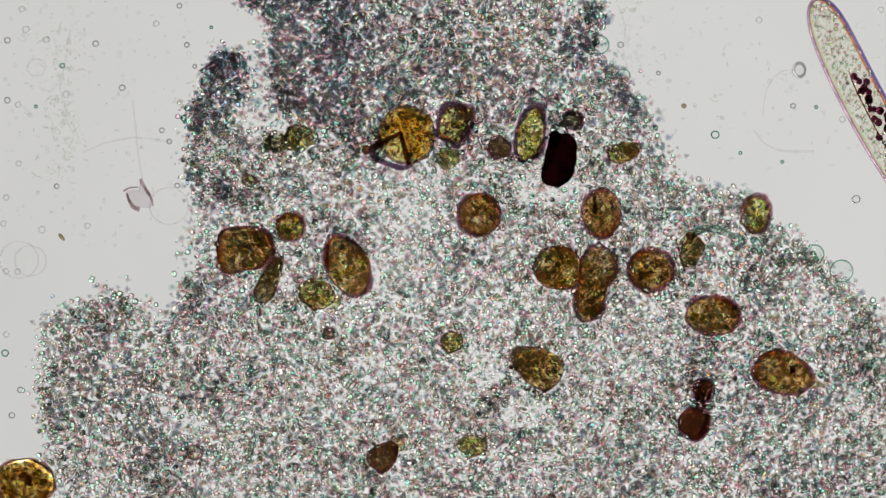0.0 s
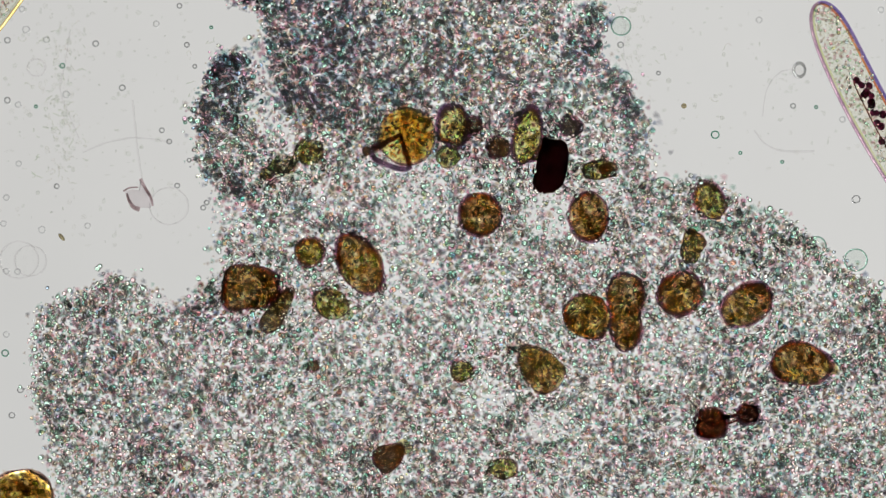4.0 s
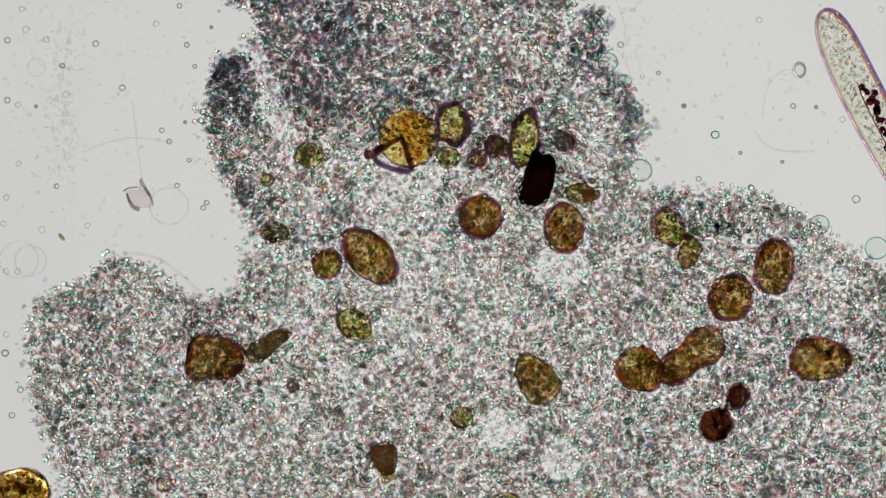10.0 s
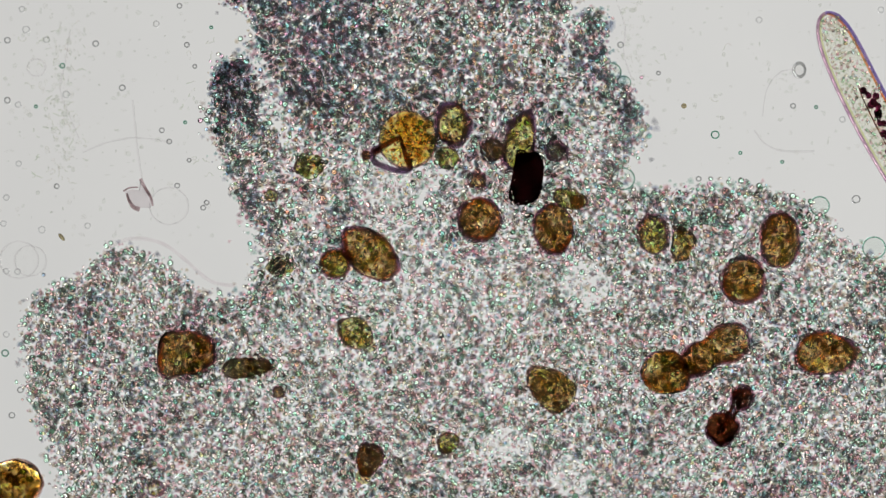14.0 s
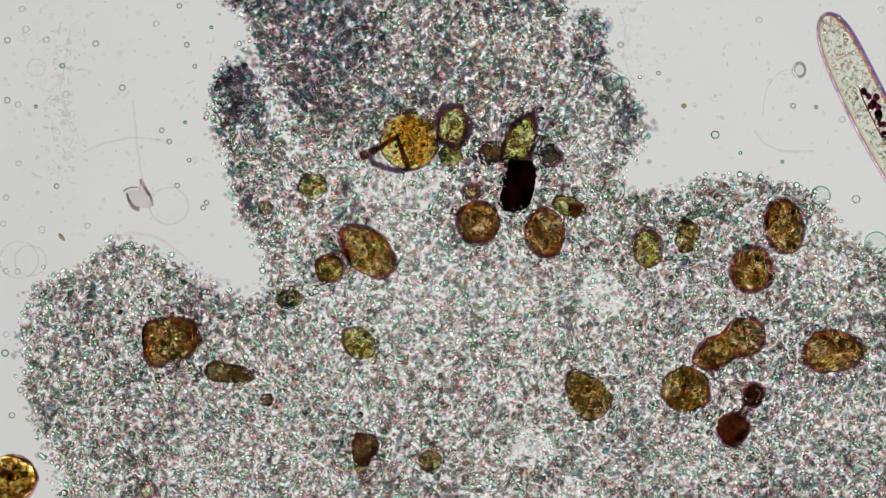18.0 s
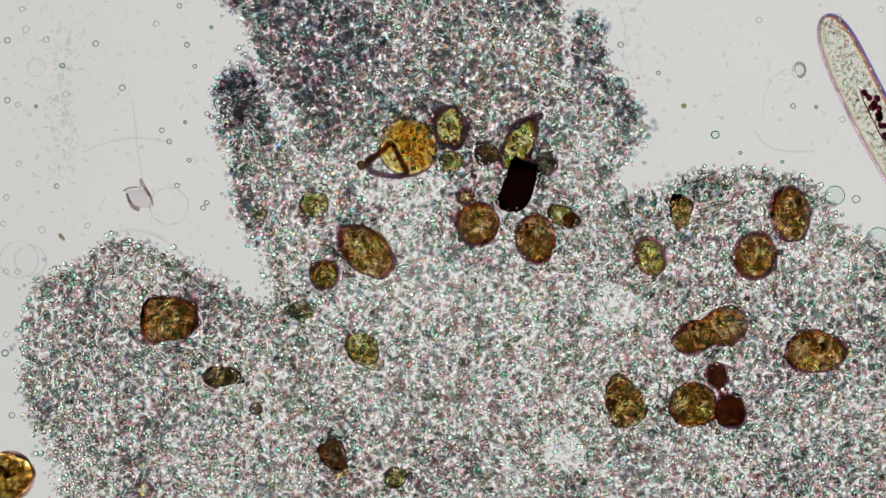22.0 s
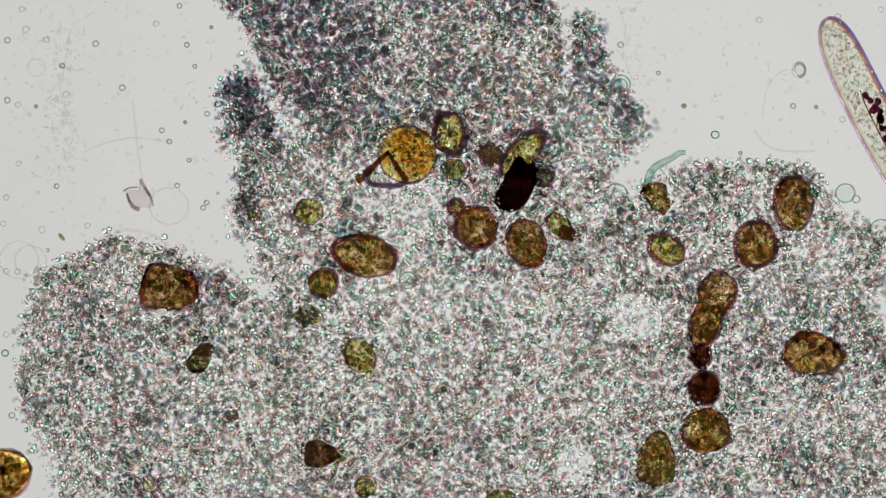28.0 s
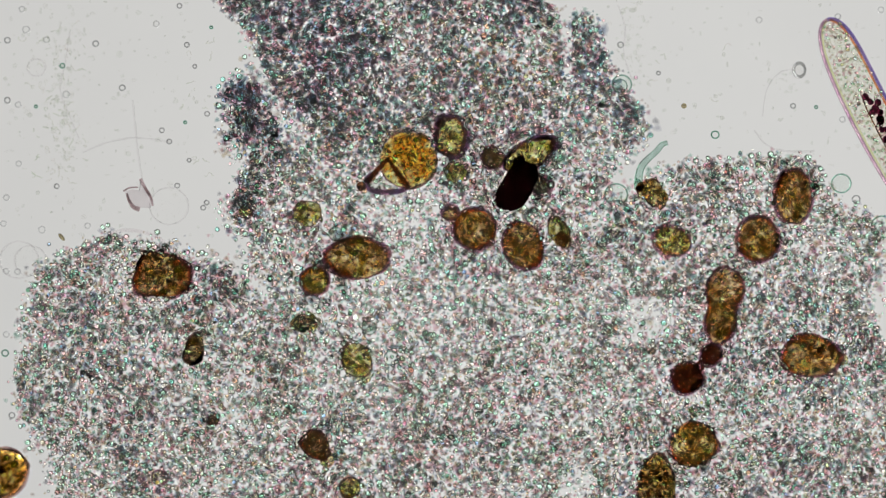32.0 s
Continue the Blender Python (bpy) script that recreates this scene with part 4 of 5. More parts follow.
# ---- loose droplets and flakes in the water ----
def droplet_thing(x, y, r, material, label, name="loose_droplet", ring=None):
    ob = part(name, blob(r, r * 0.95, r * 0.8, (x * 7 + y) % 29, 0.05, sub=3), material, None)
    ob.location = stage(x, y, 0.0005)
    if ring:
        # the droplet's refracted dark edge, put in as a coloured band
        way = [Vector((r * 0.82 * math.cos(a * math.pi / 14), r * 0.79 * math.sin(a * math.pi / 14), r * 0.8)) / 1000 for a in range(28)]
        edge = new("rim", seam(way, [0.0015] * 28, 0.001, ring))
        edge.parent = ob
    return tagged(ob, label, "droplet", "loose droplets in the water")


# colours of the bands that stand in for refracted dark edges
M_DROP_RING = soft_edge("grey_ring", (0.60, 0.60, 0.61), (0.74, 0.75, 0.74))
M_PALE_RING = soft_edge("pale_ring", (0.84, 0.84, 0.845), (0.91, 0.91, 0.91))
M_TEAL_RING = soft_edge("teal_ring", (0.30, 0.52, 0.44), (0.42, 0.66, 0.56))
for x, y, r in ((14, 72, 6), (14, 178, 6), (170, 78, 6), (217, 156, 6), (314, 329, 5), (287, 231, 5), (300, 251, 5),
                (360, 368, 5), (366, 359, 5), (101, 330, 5), (22, 735, 6), (37, 690, 6), (1403, 188, 5), (367, 202, 5), (318, 11, 5), (335, 284, 4), (331, 80, 5), (345, 118, 4),
                (1514, 353, 8), (1098, 80, 6), (1165, 130, 4), (1236, 317, 5)):
    droplet_thing(x, y, r, M_LOOSE, "tiny clear droplet with a dark ring on the slide", ring=M_DROP_RING)
for x, y, r in ((33, 186, 6), (47, 53, 7), (40, 17, 6), (83, 71, 6), (118, 168, 7), (12, 350, 6), (7, 396, 6), (75, 407, 7), (156, 400, 6), (34, 290, 6), (1343, 36, 6), (1482, 30, 6), (1490, 212, 6),
                (1558, 18, 6), (12, 480, 6), (32, 481, 6), (12, 592, 6), (277, 43, 6)):
    droplet_thing(x, y, r, M_LOOSE, "tiny faint droplet with a pale ring on the slide", ring=M_PALE_RING)
for x, y, r in ((111, 117, 5), (10, 625, 7), (1265, 239, 8), (374, 49, 3), (64, 189, 3), (328, 217, 3), (1310, 271, 3), (1384, 287, 3), (1444, 190, 3)):
    droplet_thing(x, y, r, M_LOOSE, "tiny teal droplet on the glass slide", ring=M_TEAL_RING)
droplet_thing(1210, 188, 5, P_DUSK, "tiny dark olive speck on the slide", "dark_speck")
droplet_thing(110, 420, 8, P_DUSK, "dark green splinter on the glass slide", "dark_splinter").scale = (1.0, 0.45, 1.0)
bpy.data.objects["dark_splinter"].rotation_euler = (0, 0, radians(-50))
oval = droplet_thing(1413, 125, 13, wall_material("oval_clear", (0.975, 0.975, 0.97), 1.08, mottle=0.985), "clear oval droplet with a thick grey rim and a thread", "oval_droplet")
oval.scale = (0.85, 1.15, 1.0)
# this band's colour replaces the dark edge that refraction would give the oval
band = new("rim", seam([Vector((0.0115 * math.cos(a * math.pi / 18), 0.0105 * math.sin(a * math.pi / 18), 0.012)) for a in range(36)], [0.0036] * 36, 0.002, M_DROP_RING))
band.parent = oval
part("thread", tube(bend((-12, -2), (-40, 4), (-66, 28), (-76, 70), z=0.006), [0.0011] * 25), M_SLIME, oval)
thread = thing("slime_thread", "faint curved teal slime thread on the slide", "thread")
part("strand", tube(bend((-105, -37), (-82, -10), (-48, 0), (0, 0), z=0.004), [0.0016] * 25), M_SLIME, thread)
thread.location = stage(1440, 268, 0.001)
for x, y, line in ((240, 248, ((-92, 22), (-55, 6), (0, -4), (62, 4))), (118, 150, ((6, -92), (-2, -40), (-11, 10), (8, 62), (22, 96))), (1100, 70, ((-6, -60), (6, -20), (4, 26), (18, 70)))):
    thread = thing("slime_thread", "faint wavy slime thread on the slide", "thread")
    line = bend(*line, z=0.004)
    part("strand", tube(line, [0.0013 * (1 + 0.8 * noise.noise(p * 60)) for p in line]), M_SLIME, thread)
    thread.location = stage(x, y, 0.001)


M_GREENISH = wall_material("greenish_vesicle", (0.95, 0.975, 0.96), 1.02, mottle=0.975)


def vesicle(r, seed, skin, fat, label="faint clear vesicle lying on the slide", inside_of=M_FAINT):
    ob = thing("vesicle", label, "vesicle", "faint vesicles")
    part("bubble", blob(r, r * 0.96, r * 0.3, seed, 0.05, sub=3), inside_of, ob)
    part("skin", tube([Vector((r * math.cos(a * math.pi / 20), r * 0.96 * math.sin(a * math.pi / 20), r * 0.3)) / 1000 for a in range(40)], [fat] * 40, True, 6), skin, ob)
    return ob


for x, y, r in ((55, 462, 28), (35, 460, 34), (300, 365, 34), (65, 120, 16)):
    vesicle(r, x % 17, M_SLIME, 0.0016).location = stage(x, y, 0.0005)
track("bubble_cove", (1192, 1180, 1155, 1140, 1125, 1110, 1085, 1086, 1088, 1090, 1090, 1090, 1090, 1090), (352, 340, 320, 300, 306, 312, 335, 342, 345, 345, 345, 345, 345, 345))
track("bubble_trunk", (1060, 1096, 1095, 1078, 1075, 1080, 1083, 1083, 1085, 1086, 1090, 1098, 1100, 1100), (80, 44, 65, 102, 118, 125, 140, 150, 152, 153, 155, 150, 150, 150))
track("bubble_shore", (1440, 1443, 1446, 1448, 1450, 1450, 1450, 1455, 1472, 1480, 1490, 1495, 1490, 1488), (450, 440, 425, 405, 390, 372, 350, 345, 345, 348, 350, 342, 335, 325))
track("bubble_far", (1488, 1508, 1525, 1550, 1548, 1546, 1548, 1550, 1552, 1554, 1556, 1558, 1560, 1560), (480, 465, 452, 442, 438, 440, 432, 428, 424, 420, 414, 408, 404, 402))
for key, r in (("bubble_cove", 20), ("bubble_trunk", 17), ("bubble_shore", 17), ("bubble_far", 20)):
    drift(vesicle(r, len(key), M_RING, 0.0014, "clear vesicle with a thin greenish skin at the amoeba's margin", M_GREENISH), key, 0.001)


# pale vesicles that the plasm carries along
for x, y, r in ((727, 121, 14), (976, 242, 13), (715, 481, 15), (697, 618, 13), (662, 565, 12), (1100, 150, 12), (610, 385, 12)):
    way, turn = drifting(np.array([(x, y)], float), TIMES.index(21))
    TRACKS["vesicle %d %d" % (x, y)] = (tuple(way[:, 0, 0]), tuple(way[:, 0, 1]), tuple(turn[:, 0]))
    drift(vesicle(r, x % 13, M_RING, 0.0010, "pale greenish vesicle drifting among the granules", M_GREENISH), "vesicle %d %d" % (x, y), 0.03)


def vacuole(key, r, seed):
    """A clear space among the granules, with a thin skin and a few faint bubbles in it."""
    ob = thing("vacuole", "pale clear vacuole with faint bubbles inside the amoeba", "vacuole", "vacuoles of the amoeba")
    pick = random.Random(seed)
    ring = [Vector((r * (1 + 0.12 * noise.noise(Vector((math.cos(a), math.sin(a), seed)))) * math.cos(a), r * (1 + 0.12 * noise.noise(Vector((math.cos(a), math.sin(a), seed)))) * math.sin(a), 9)) / 1000
            for a in (k * math.pi / 24 for k in range(48))]
    part("skin", tube(ring, [0.0012] * 48, True, 6), M_FAINT_EDGE, ob)
    for _ in range(7):
        a, d, q = pick.uniform(0, 6.283), r * math.sqrt(pick.uniform(0, 0.7)), pick.uniform(3.0, 6.5)
        part("bubble", blob(q, q * pick.uniform(0.7, 1.0), q * 0.5, pick.random() * 30, 0.12, sub=2, at=(d * math.cos(a), d * math.sin(a), 2)), M_BUBBLE, ob)
    fine = np.random.default_rng(seed)
    n = 120
    a, d = fine.uniform(0, 6.283, n), r * np.sqrt(fine.uniform(0, 0.95, n)) / 1000
    at = np.stack([d * np.cos(a), d * np.sin(a), fine.uniform(0.003, 0.02, n)], 1)
    soft = fine.random(n) < 0.5
    size = np.where(soft, 3.2, 2.0)[:, None] * fine.uniform(0.6, 1.2, (n, 3)) / 1000
    grit = new("fine_grit", granule_mesh("fine_grit", at, size, np.where(soft, 1, 0), (M_CLEAR, M_SPECK), soft, a))
    grit.parent = ob
    tagged(grit, kind="stuff")
    drift(ob, key, 0.002)


M_BUBBLE = wall_material("pinkish_bubble", (0.97, 0.955, 0.955), 1.12, mottle=0.95)
track("vacuole_pale", [722 - 0.5 * t for t in MARKS], [313 + 1.2 * t for t in MARKS])
vacuole("vacuole_pale", 33, 11)
vacuole("vacuole_high", 46, 3)
vacuole("vacuole_low", 40, 8)
vacuole("vacuole_leaving", 38, 5)


M_EDGE = soft_edge("grey_brown_edge", (0.50, 0.40, 0.41), (0.80, 0.72, 0.73))


def flake():
    ob = thing("mineral_flake", "pale angular mineral flake with a thin tail", "flake")
    bm = bmesh.new()
    rows = ((-27, -8), (-20, 2), (-16, 18), (-2, 20), (20, 22), (26, 8), (12, -18), (4, -28), (2, -10), (-12, -12))
    lo = [bm.verts.new((x / 1000, -y / 1000, 0)) for x, y in rows]
    hi = [bm.verts.new((x * 0.86 / 1000, -y * 0.86 / 1000, 0.012)) for x, y in rows]
    bm.faces.new(lo[::-1])
    bm.faces.new(hi)
    for i in range(len(rows)):
        j = (i + 1) % len(rows)
        bm.faces.new((lo[i], lo[j], hi[j], hi[i]))
    part("plate", bm, M_FLAKE, ob)
    strip("dark_edge", bend((4, -30), (12, -14), (22, 2), (26, 18), z=0.013), [4.2 - 0.08 * i for i in range(25)], M_EDGE, ob, "dark thin edge")
    strip("dark_edge", bend((-20, -4), (-16, 8), (-8, 20), (3, 24), z=0.013), [2.0 + 0.16 * i for i in range(25)], M_EDGE, ob, "dark thin edge")
    strip("dark_edge", bend((-26, -8), (-15, -14), (0, -15), z=0.013), [1.8] * 17, M_EDGE, ob, "dark thin edge")
    part("tail", tube(bend((6, -28), (-2, -80), (-11, -168), z=0.004), [0.0018] * 17), M_SLIME, ob, "faint thin tail")
    ob.location = stage(246, 347, 0.001)


flake()


def faint_debris():
    fine = np.random.default_rng(31)
    n = 700
    x = np.concatenate([fine.normal(105, 30, 90), fine.normal(1385, 22, 20), fine.uniform(0, 340, 120), fine.normal(1115, 22, 110), fine.uniform(1150, 1568, 120), fine.normal(112, 16, 140), fine.uniform(0, 380, 100)])
    y = np.concatenate([fine.normal(120, 60, 90), fine.normal(140, 14, 20), fine.uniform(0, 420, 120), fine.uniform(0, 160, 110), fine.uniform(0, 300, 120), fine.uniform(40, 300, 140), fine.uniform(0, 440, 100)])
    at = np.array([stage(a, b, 0.002) for a, b in zip(x, y)])
    size = fine.uniform(1.2, 4.6, (n, 1)) / 1000 * np.array([[1, 1, 0.4]]) * fine.uniform(0.5, 1.6, (n, 3))
    size[:, 2] = 0.0015
    ob = new("faint_debris", granule_mesh("faint_debris", at, size, np.zeros(n, int), (M_DUST,)))
    tagged(ob, "faint pale dust and slime on the glass slide", "debris", kind="stuff")


def crinkles():
    """Short crinkled shreds of slime, too many to count."""
    pick = random.Random(12)
    bm = bmesh.new()
    for k in range(90):
        if k < 70:
            x, y = pick.gauss(108, 34), pick.uniform(20, 330)
        else:
            x, y = pick.choice(((pick.uniform(1100, 1330), pick.uniform(10, 200)), (pick.uniform(300, 380), pick.uniform(60, 340))))
        a, line = pick.uniform(0, 6.283), []
        for _ in range(pick.randint(3, 7)):
            line.append(stage(x, y, 0.003))
            a += pick.gauss(0, 0.9)
            x, y = x + 4 * math.cos(a), y + 4 * math.sin(a)
        me = seam(line, [pick.uniform(0.0008, 0.0022) for _ in line], 0.0006, M_SHRED, False)
        bm.from_mesh(me)
        bpy.data.meshes.remove(me)
    tagged(part("slime_shreds", bm, M_SHRED, None), "faint crinkled shreds of slime on the glass slide", "debris", kind="stuff")


M_SHRED = soft_edge("crinkled_slime", (0.90, 0.92, 0.88), (0.975, 0.965, 0.96))
crinkles()
M_DUST = haze("pale_dust", [(0.0, (0.98, 0.98, 0.975)), (0.5, (0.965, 0.97, 0.96)), (0.85, (0.93, 0.935, 0.92))])
faint_debris()


# ---- the amoeba: clear plasm and drifting granules ----
# the ends of the body that lie outside the field
FAR_END = [(230, 1030), (560, 1085), (1150, 1090), (1480, 1040), (1640, 930)]
TRUNK_END = [(560, -88), (430, -66), (390, -30)]
EARLY = [*TRUNK_END, (400, 10), (434, 45), (450, 72), (425, 86), (380, 92), (352, 150), (345, 230), (355, 300), (385, 340), (360, 400), (345, 480), (330, 510), (240, 500),
         (190, 485), (130, 515), (85, 545), (60, 620), (52, 680), (85, 740), (95, 800), (110, 860), (120, 930), *FAR_END, (1690, 780), (1670, 640), (1570, 590),
         (1530, 510), (1450, 450), (1395, 400), (1330, 345), (1260, 322), (1190, 330), (1165, 345), (1150, 290), (1135, 210), (1110, 140), (1050, 105), (1080, 30), (1070, -35), (1010, -70), (860, -90)]
SPREAD = [*TRUNK_END, (400, 8), (450, 45), (452, 78), (435, 97), (392, 102), (366, 150), (362, 200), (372, 250), (390, 320), (425, 360), (435, 400), (415, 450), (420, 505), (370, 520),
          (330, 490), (290, 465), (200, 465), (160, 505), (80, 530), (65, 600), (60, 680), (80, 750), (105, 800), (130, 860), (140, 930), *FAR_END, (1690, 770), (1670, 560), (1568, 480),
          (1510, 430), (1430, 400), (1370, 360), (1300, 330), (1200, 320), (1140, 335), (1110, 310), (1140, 280), (1155, 220), (1120, 150), (1060, 110), (1080, 40), (1070, -35), (1010, -70), (860, -90)]
CLOSING = [*TRUNK_END, (388, 15), (440, 45), (455, 83), (445, 112), (412, 116), (386, 145), (380, 220), (395, 300), (410, 380), (440, 440), (470, 490), (505, 528), (490, 540), (440, 510), (390, 475),
           (310, 455), (250, 425), (190, 415), (140, 455), (60, 490), (40, 540), (50, 640), (56, 730), (62, 790), (76, 930), *FAR_END, (1690, 750), (1660, 480), (1568, 405),
           (1490, 390), (1440, 315), (1350, 300), (1260, 310), (1190, 325), (1120, 340), (1065, 385), (1080, 320), (1110, 280), (1155, 220), (1140, 150), (1090, 110), (1070, 30), (1070, -35), (1010, -70), (860, -90)]
MIDWAY = [*TRUNK_END, (395, 12), (440, 45), (455, 80), (442, 110), (405, 113), (380, 145), (374, 220), (395, 300), (425, 390), (470, 430), (478, 520), (440, 545), (380, 520), (320, 470),
          (240, 432), (200, 425), (150, 475), (60, 500), (35, 560), (35, 680), (70, 750), (100, 800), (115, 930), *FAR_END, (1690, 760), (1660, 500), (1568, 415),
          (1490, 385), (1450, 335), (1350, 300), (1260, 300), (1150, 325), (1090, 340), (1085, 310), (1140, 280), (1155, 220), (1130, 150), (1075, 90), (1070, 20), (1070, -35), (1010, -70), (860, -90)]
LATE = [*TRUNK_END, (388, 15), (440, 45), (455, 83), (448, 118), (414, 122), (390, 150), (376, 220), (384, 300), (384, 390), (430, 450), (465, 500), (440, 505), (390, 455), (330, 425),
        (200, 406), (130, 435), (60, 480), (15, 520), (25, 600), (40, 720), (46, 800), (56, 930), *FAR_END, (1690, 740), (1660, 470), (1568, 395), (1490, 340),
        (1430, 290), (1330, 275), (1250, 285), (1195, 300), (1140, 330), (1100, 360), (1090, 330), (1142, 290), (1172, 220), (1150, 160), (1100, 125), (1078, 80), (1074, 30), (1045, 16), (1012, 34), (965, 18), (950, -35), (930, -80), (860, -90)]
POP_TIMES, SOFT_SHARE, GRANULES_PER_AREA = (1, 8, 14, 20, 25, 31), 0.64, 0.118
START = [*TRUNK_END, (396, 8), (428, 45), (445, 70), (400, 82), (362, 125), (343, 200), (330, 290), (322, 370), (322, 450), (308, 502), (240, 500), (185, 490), (130, 515), (92, 548),
         (70, 620), (62, 700), (88, 760), (108, 840), (118, 930), *FAR_END, (1690, 780), (1670, 650), (1568, 610), (1538, 530), (1500, 468), (1430, 430), (1385, 385), (1300, 340), (1228, 336),
         (1200, 300), (1150, 220), (1098, 150), (1052, 95), (1066, 50), (1078, 0), (1070, -35), (1010, -70), (860, -90)]
SPREADING = [*TRUNK_END, (395, 10), (445, 45), (453, 80), (438, 108), (400, 110), (375, 150), (368, 220), (388, 300), (420, 370), (450, 400), (458, 440), (452, 490), (425, 520), (380, 500),
             (330, 475), (265, 445), (200, 440), (170, 490), (75, 512), (50, 600), (45, 680), (75, 750), (105, 800), (122, 930), *FAR_END, (1690, 765), (1668, 530), (1568, 455),
             (1500, 415), (1445, 365), (1370, 332), (1290, 318), (1200, 318), (1130, 330), (1100, 312), (1140, 280), (1156, 220), (1125, 150), (1070, 100), (1076, 30), (1070, -35), (1010, -70), (860, -90)]
END = [*TRUNK_END, (376, 12), (420, 60), (432, 120), (404, 128), (378, 200), (384, 290), (374, 345), (366, 395), (400, 440), (385, 432), (345, 405), (250, 396), (150, 398), (80, 432), (30, 482),
       (6, 540), (14, 640), (22, 735), (36, 800), (46, 930), *FAR_END, (1690, 735), (1660, 465), (1568, 398), (1492, 352), (1440, 285), (1350, 265), (1250, 280), (1180, 290), (1118, 320),
       (1090, 330), (1142, 288), (1174, 212), (1132, 140), (1080, 95), (1056, 28), (1002, 60), (960, 22), (915, -20), (900, -80), (860, -90)]
SHAPES = {0: START, 3: EARLY, 9: SPREAD, 13: SPREADING, 17: MIDWAY, 23: CLOSING, 28: LATE, 32: END}
HOLES = (("vacuole_low", 40), ("vacuole_high", 46), ("vacuole_leaving", 38))
# pale patches that go along with the golden cell
PALE = ((722, 312, 36), (575, 340, 22), (760, 307, 26), (690, 311, 33), (662, 318, 24))


def inside(px, py, outline):
    hit = np.zeros(px.shape, bool)
    n = len(outline)
    for i in range(n):
        (x1, y1), (x2, y2) = outline[i], outline[(i + 1) % n]
        cross = (y1 > py) != (y2 > py)
        hit ^= cross & (px < (x2 - x1) * (py - y1) / ((y2 - y1) or 1e-9) + x1)
    return hit


def field(x, y, scale, seed):
    return np.array([noise.noise((a / scale + seed, b / scale, seed * 0.37)) for a, b in zip(x, y)])


CLUSTERS = []


def channel(y):
    """The pale channel between the left lobe and the trunk: its x at each y."""
    return np.where(y < 226, 455 + 0.45 * (np.clip(y, 95, 226) - 115), 505 - 0.2 * (y - 226))


def zones(x, y, t):
    """Where the body is thick and dark: the trunk, its dark lobe, its heart; where it is thin: the middle, the channel."""
    thick = 1 / (1 + np.exp((y - 215) / 26)) * (np.abs(x - 740) < 420) * (1 - (0.45 - 0.009 * t) / (1 + np.exp((800 - x) / 40)))
    low_end = np.interp(t, (0, 3, 13, 21, 32), (335, 345, 400, 490, 505))
    way = channel(y)
    rim = 1 / (1 + np.exp((x - way + 16) / 4)) * (y > 92) / (1 + np.exp((y - low_end) / 16)) * (x > 330) * (x < 520)
    gap = np.exp(-((x - way) / 12) ** 4) * (y > 88) * (y < 262)
    middle = np.exp(-((x - 690) / 230) ** 2 - ((y - 510) / 160) ** 2) + 0.8 * np.exp(-((x - 1430) / 150) ** 2 - ((y - 420) / 110) ** 2)
    heart = 0.7 * np.exp(-((x - 620) / 130) ** 2 - ((y - 100) / 100) ** 2) + 0.9 * np.exp(-((x - 575) / 62) ** 2 - ((y - 195 - 2 * t) / 66) ** 2)
    return thick, rim, gap, middle, heart


def wanted(x, y, t):
    """The density of granules that the body should have at a place and time."""
    thick, rim, gap, middle, heart = zones(x, y, t)
    return 0.78 + 0.07 * np.exp(-((x - 620) / 260) ** 2 - ((y - 800) / 120) ** 2) + 0.16 * heart + 0.16 * thick + 0.12 * rim - (0.18 + 0.006 * t) * middle - 0.55 * gap - 0.009 * t * np.exp(-((x - 1020) / 65) ** 2 - ((y - 190) / 110) ** 2) - 0.013 * t * np.exp(-((x - 700) / 90) ** 2 - ((y - 302 - 1.6 * t) / 44) ** 2)


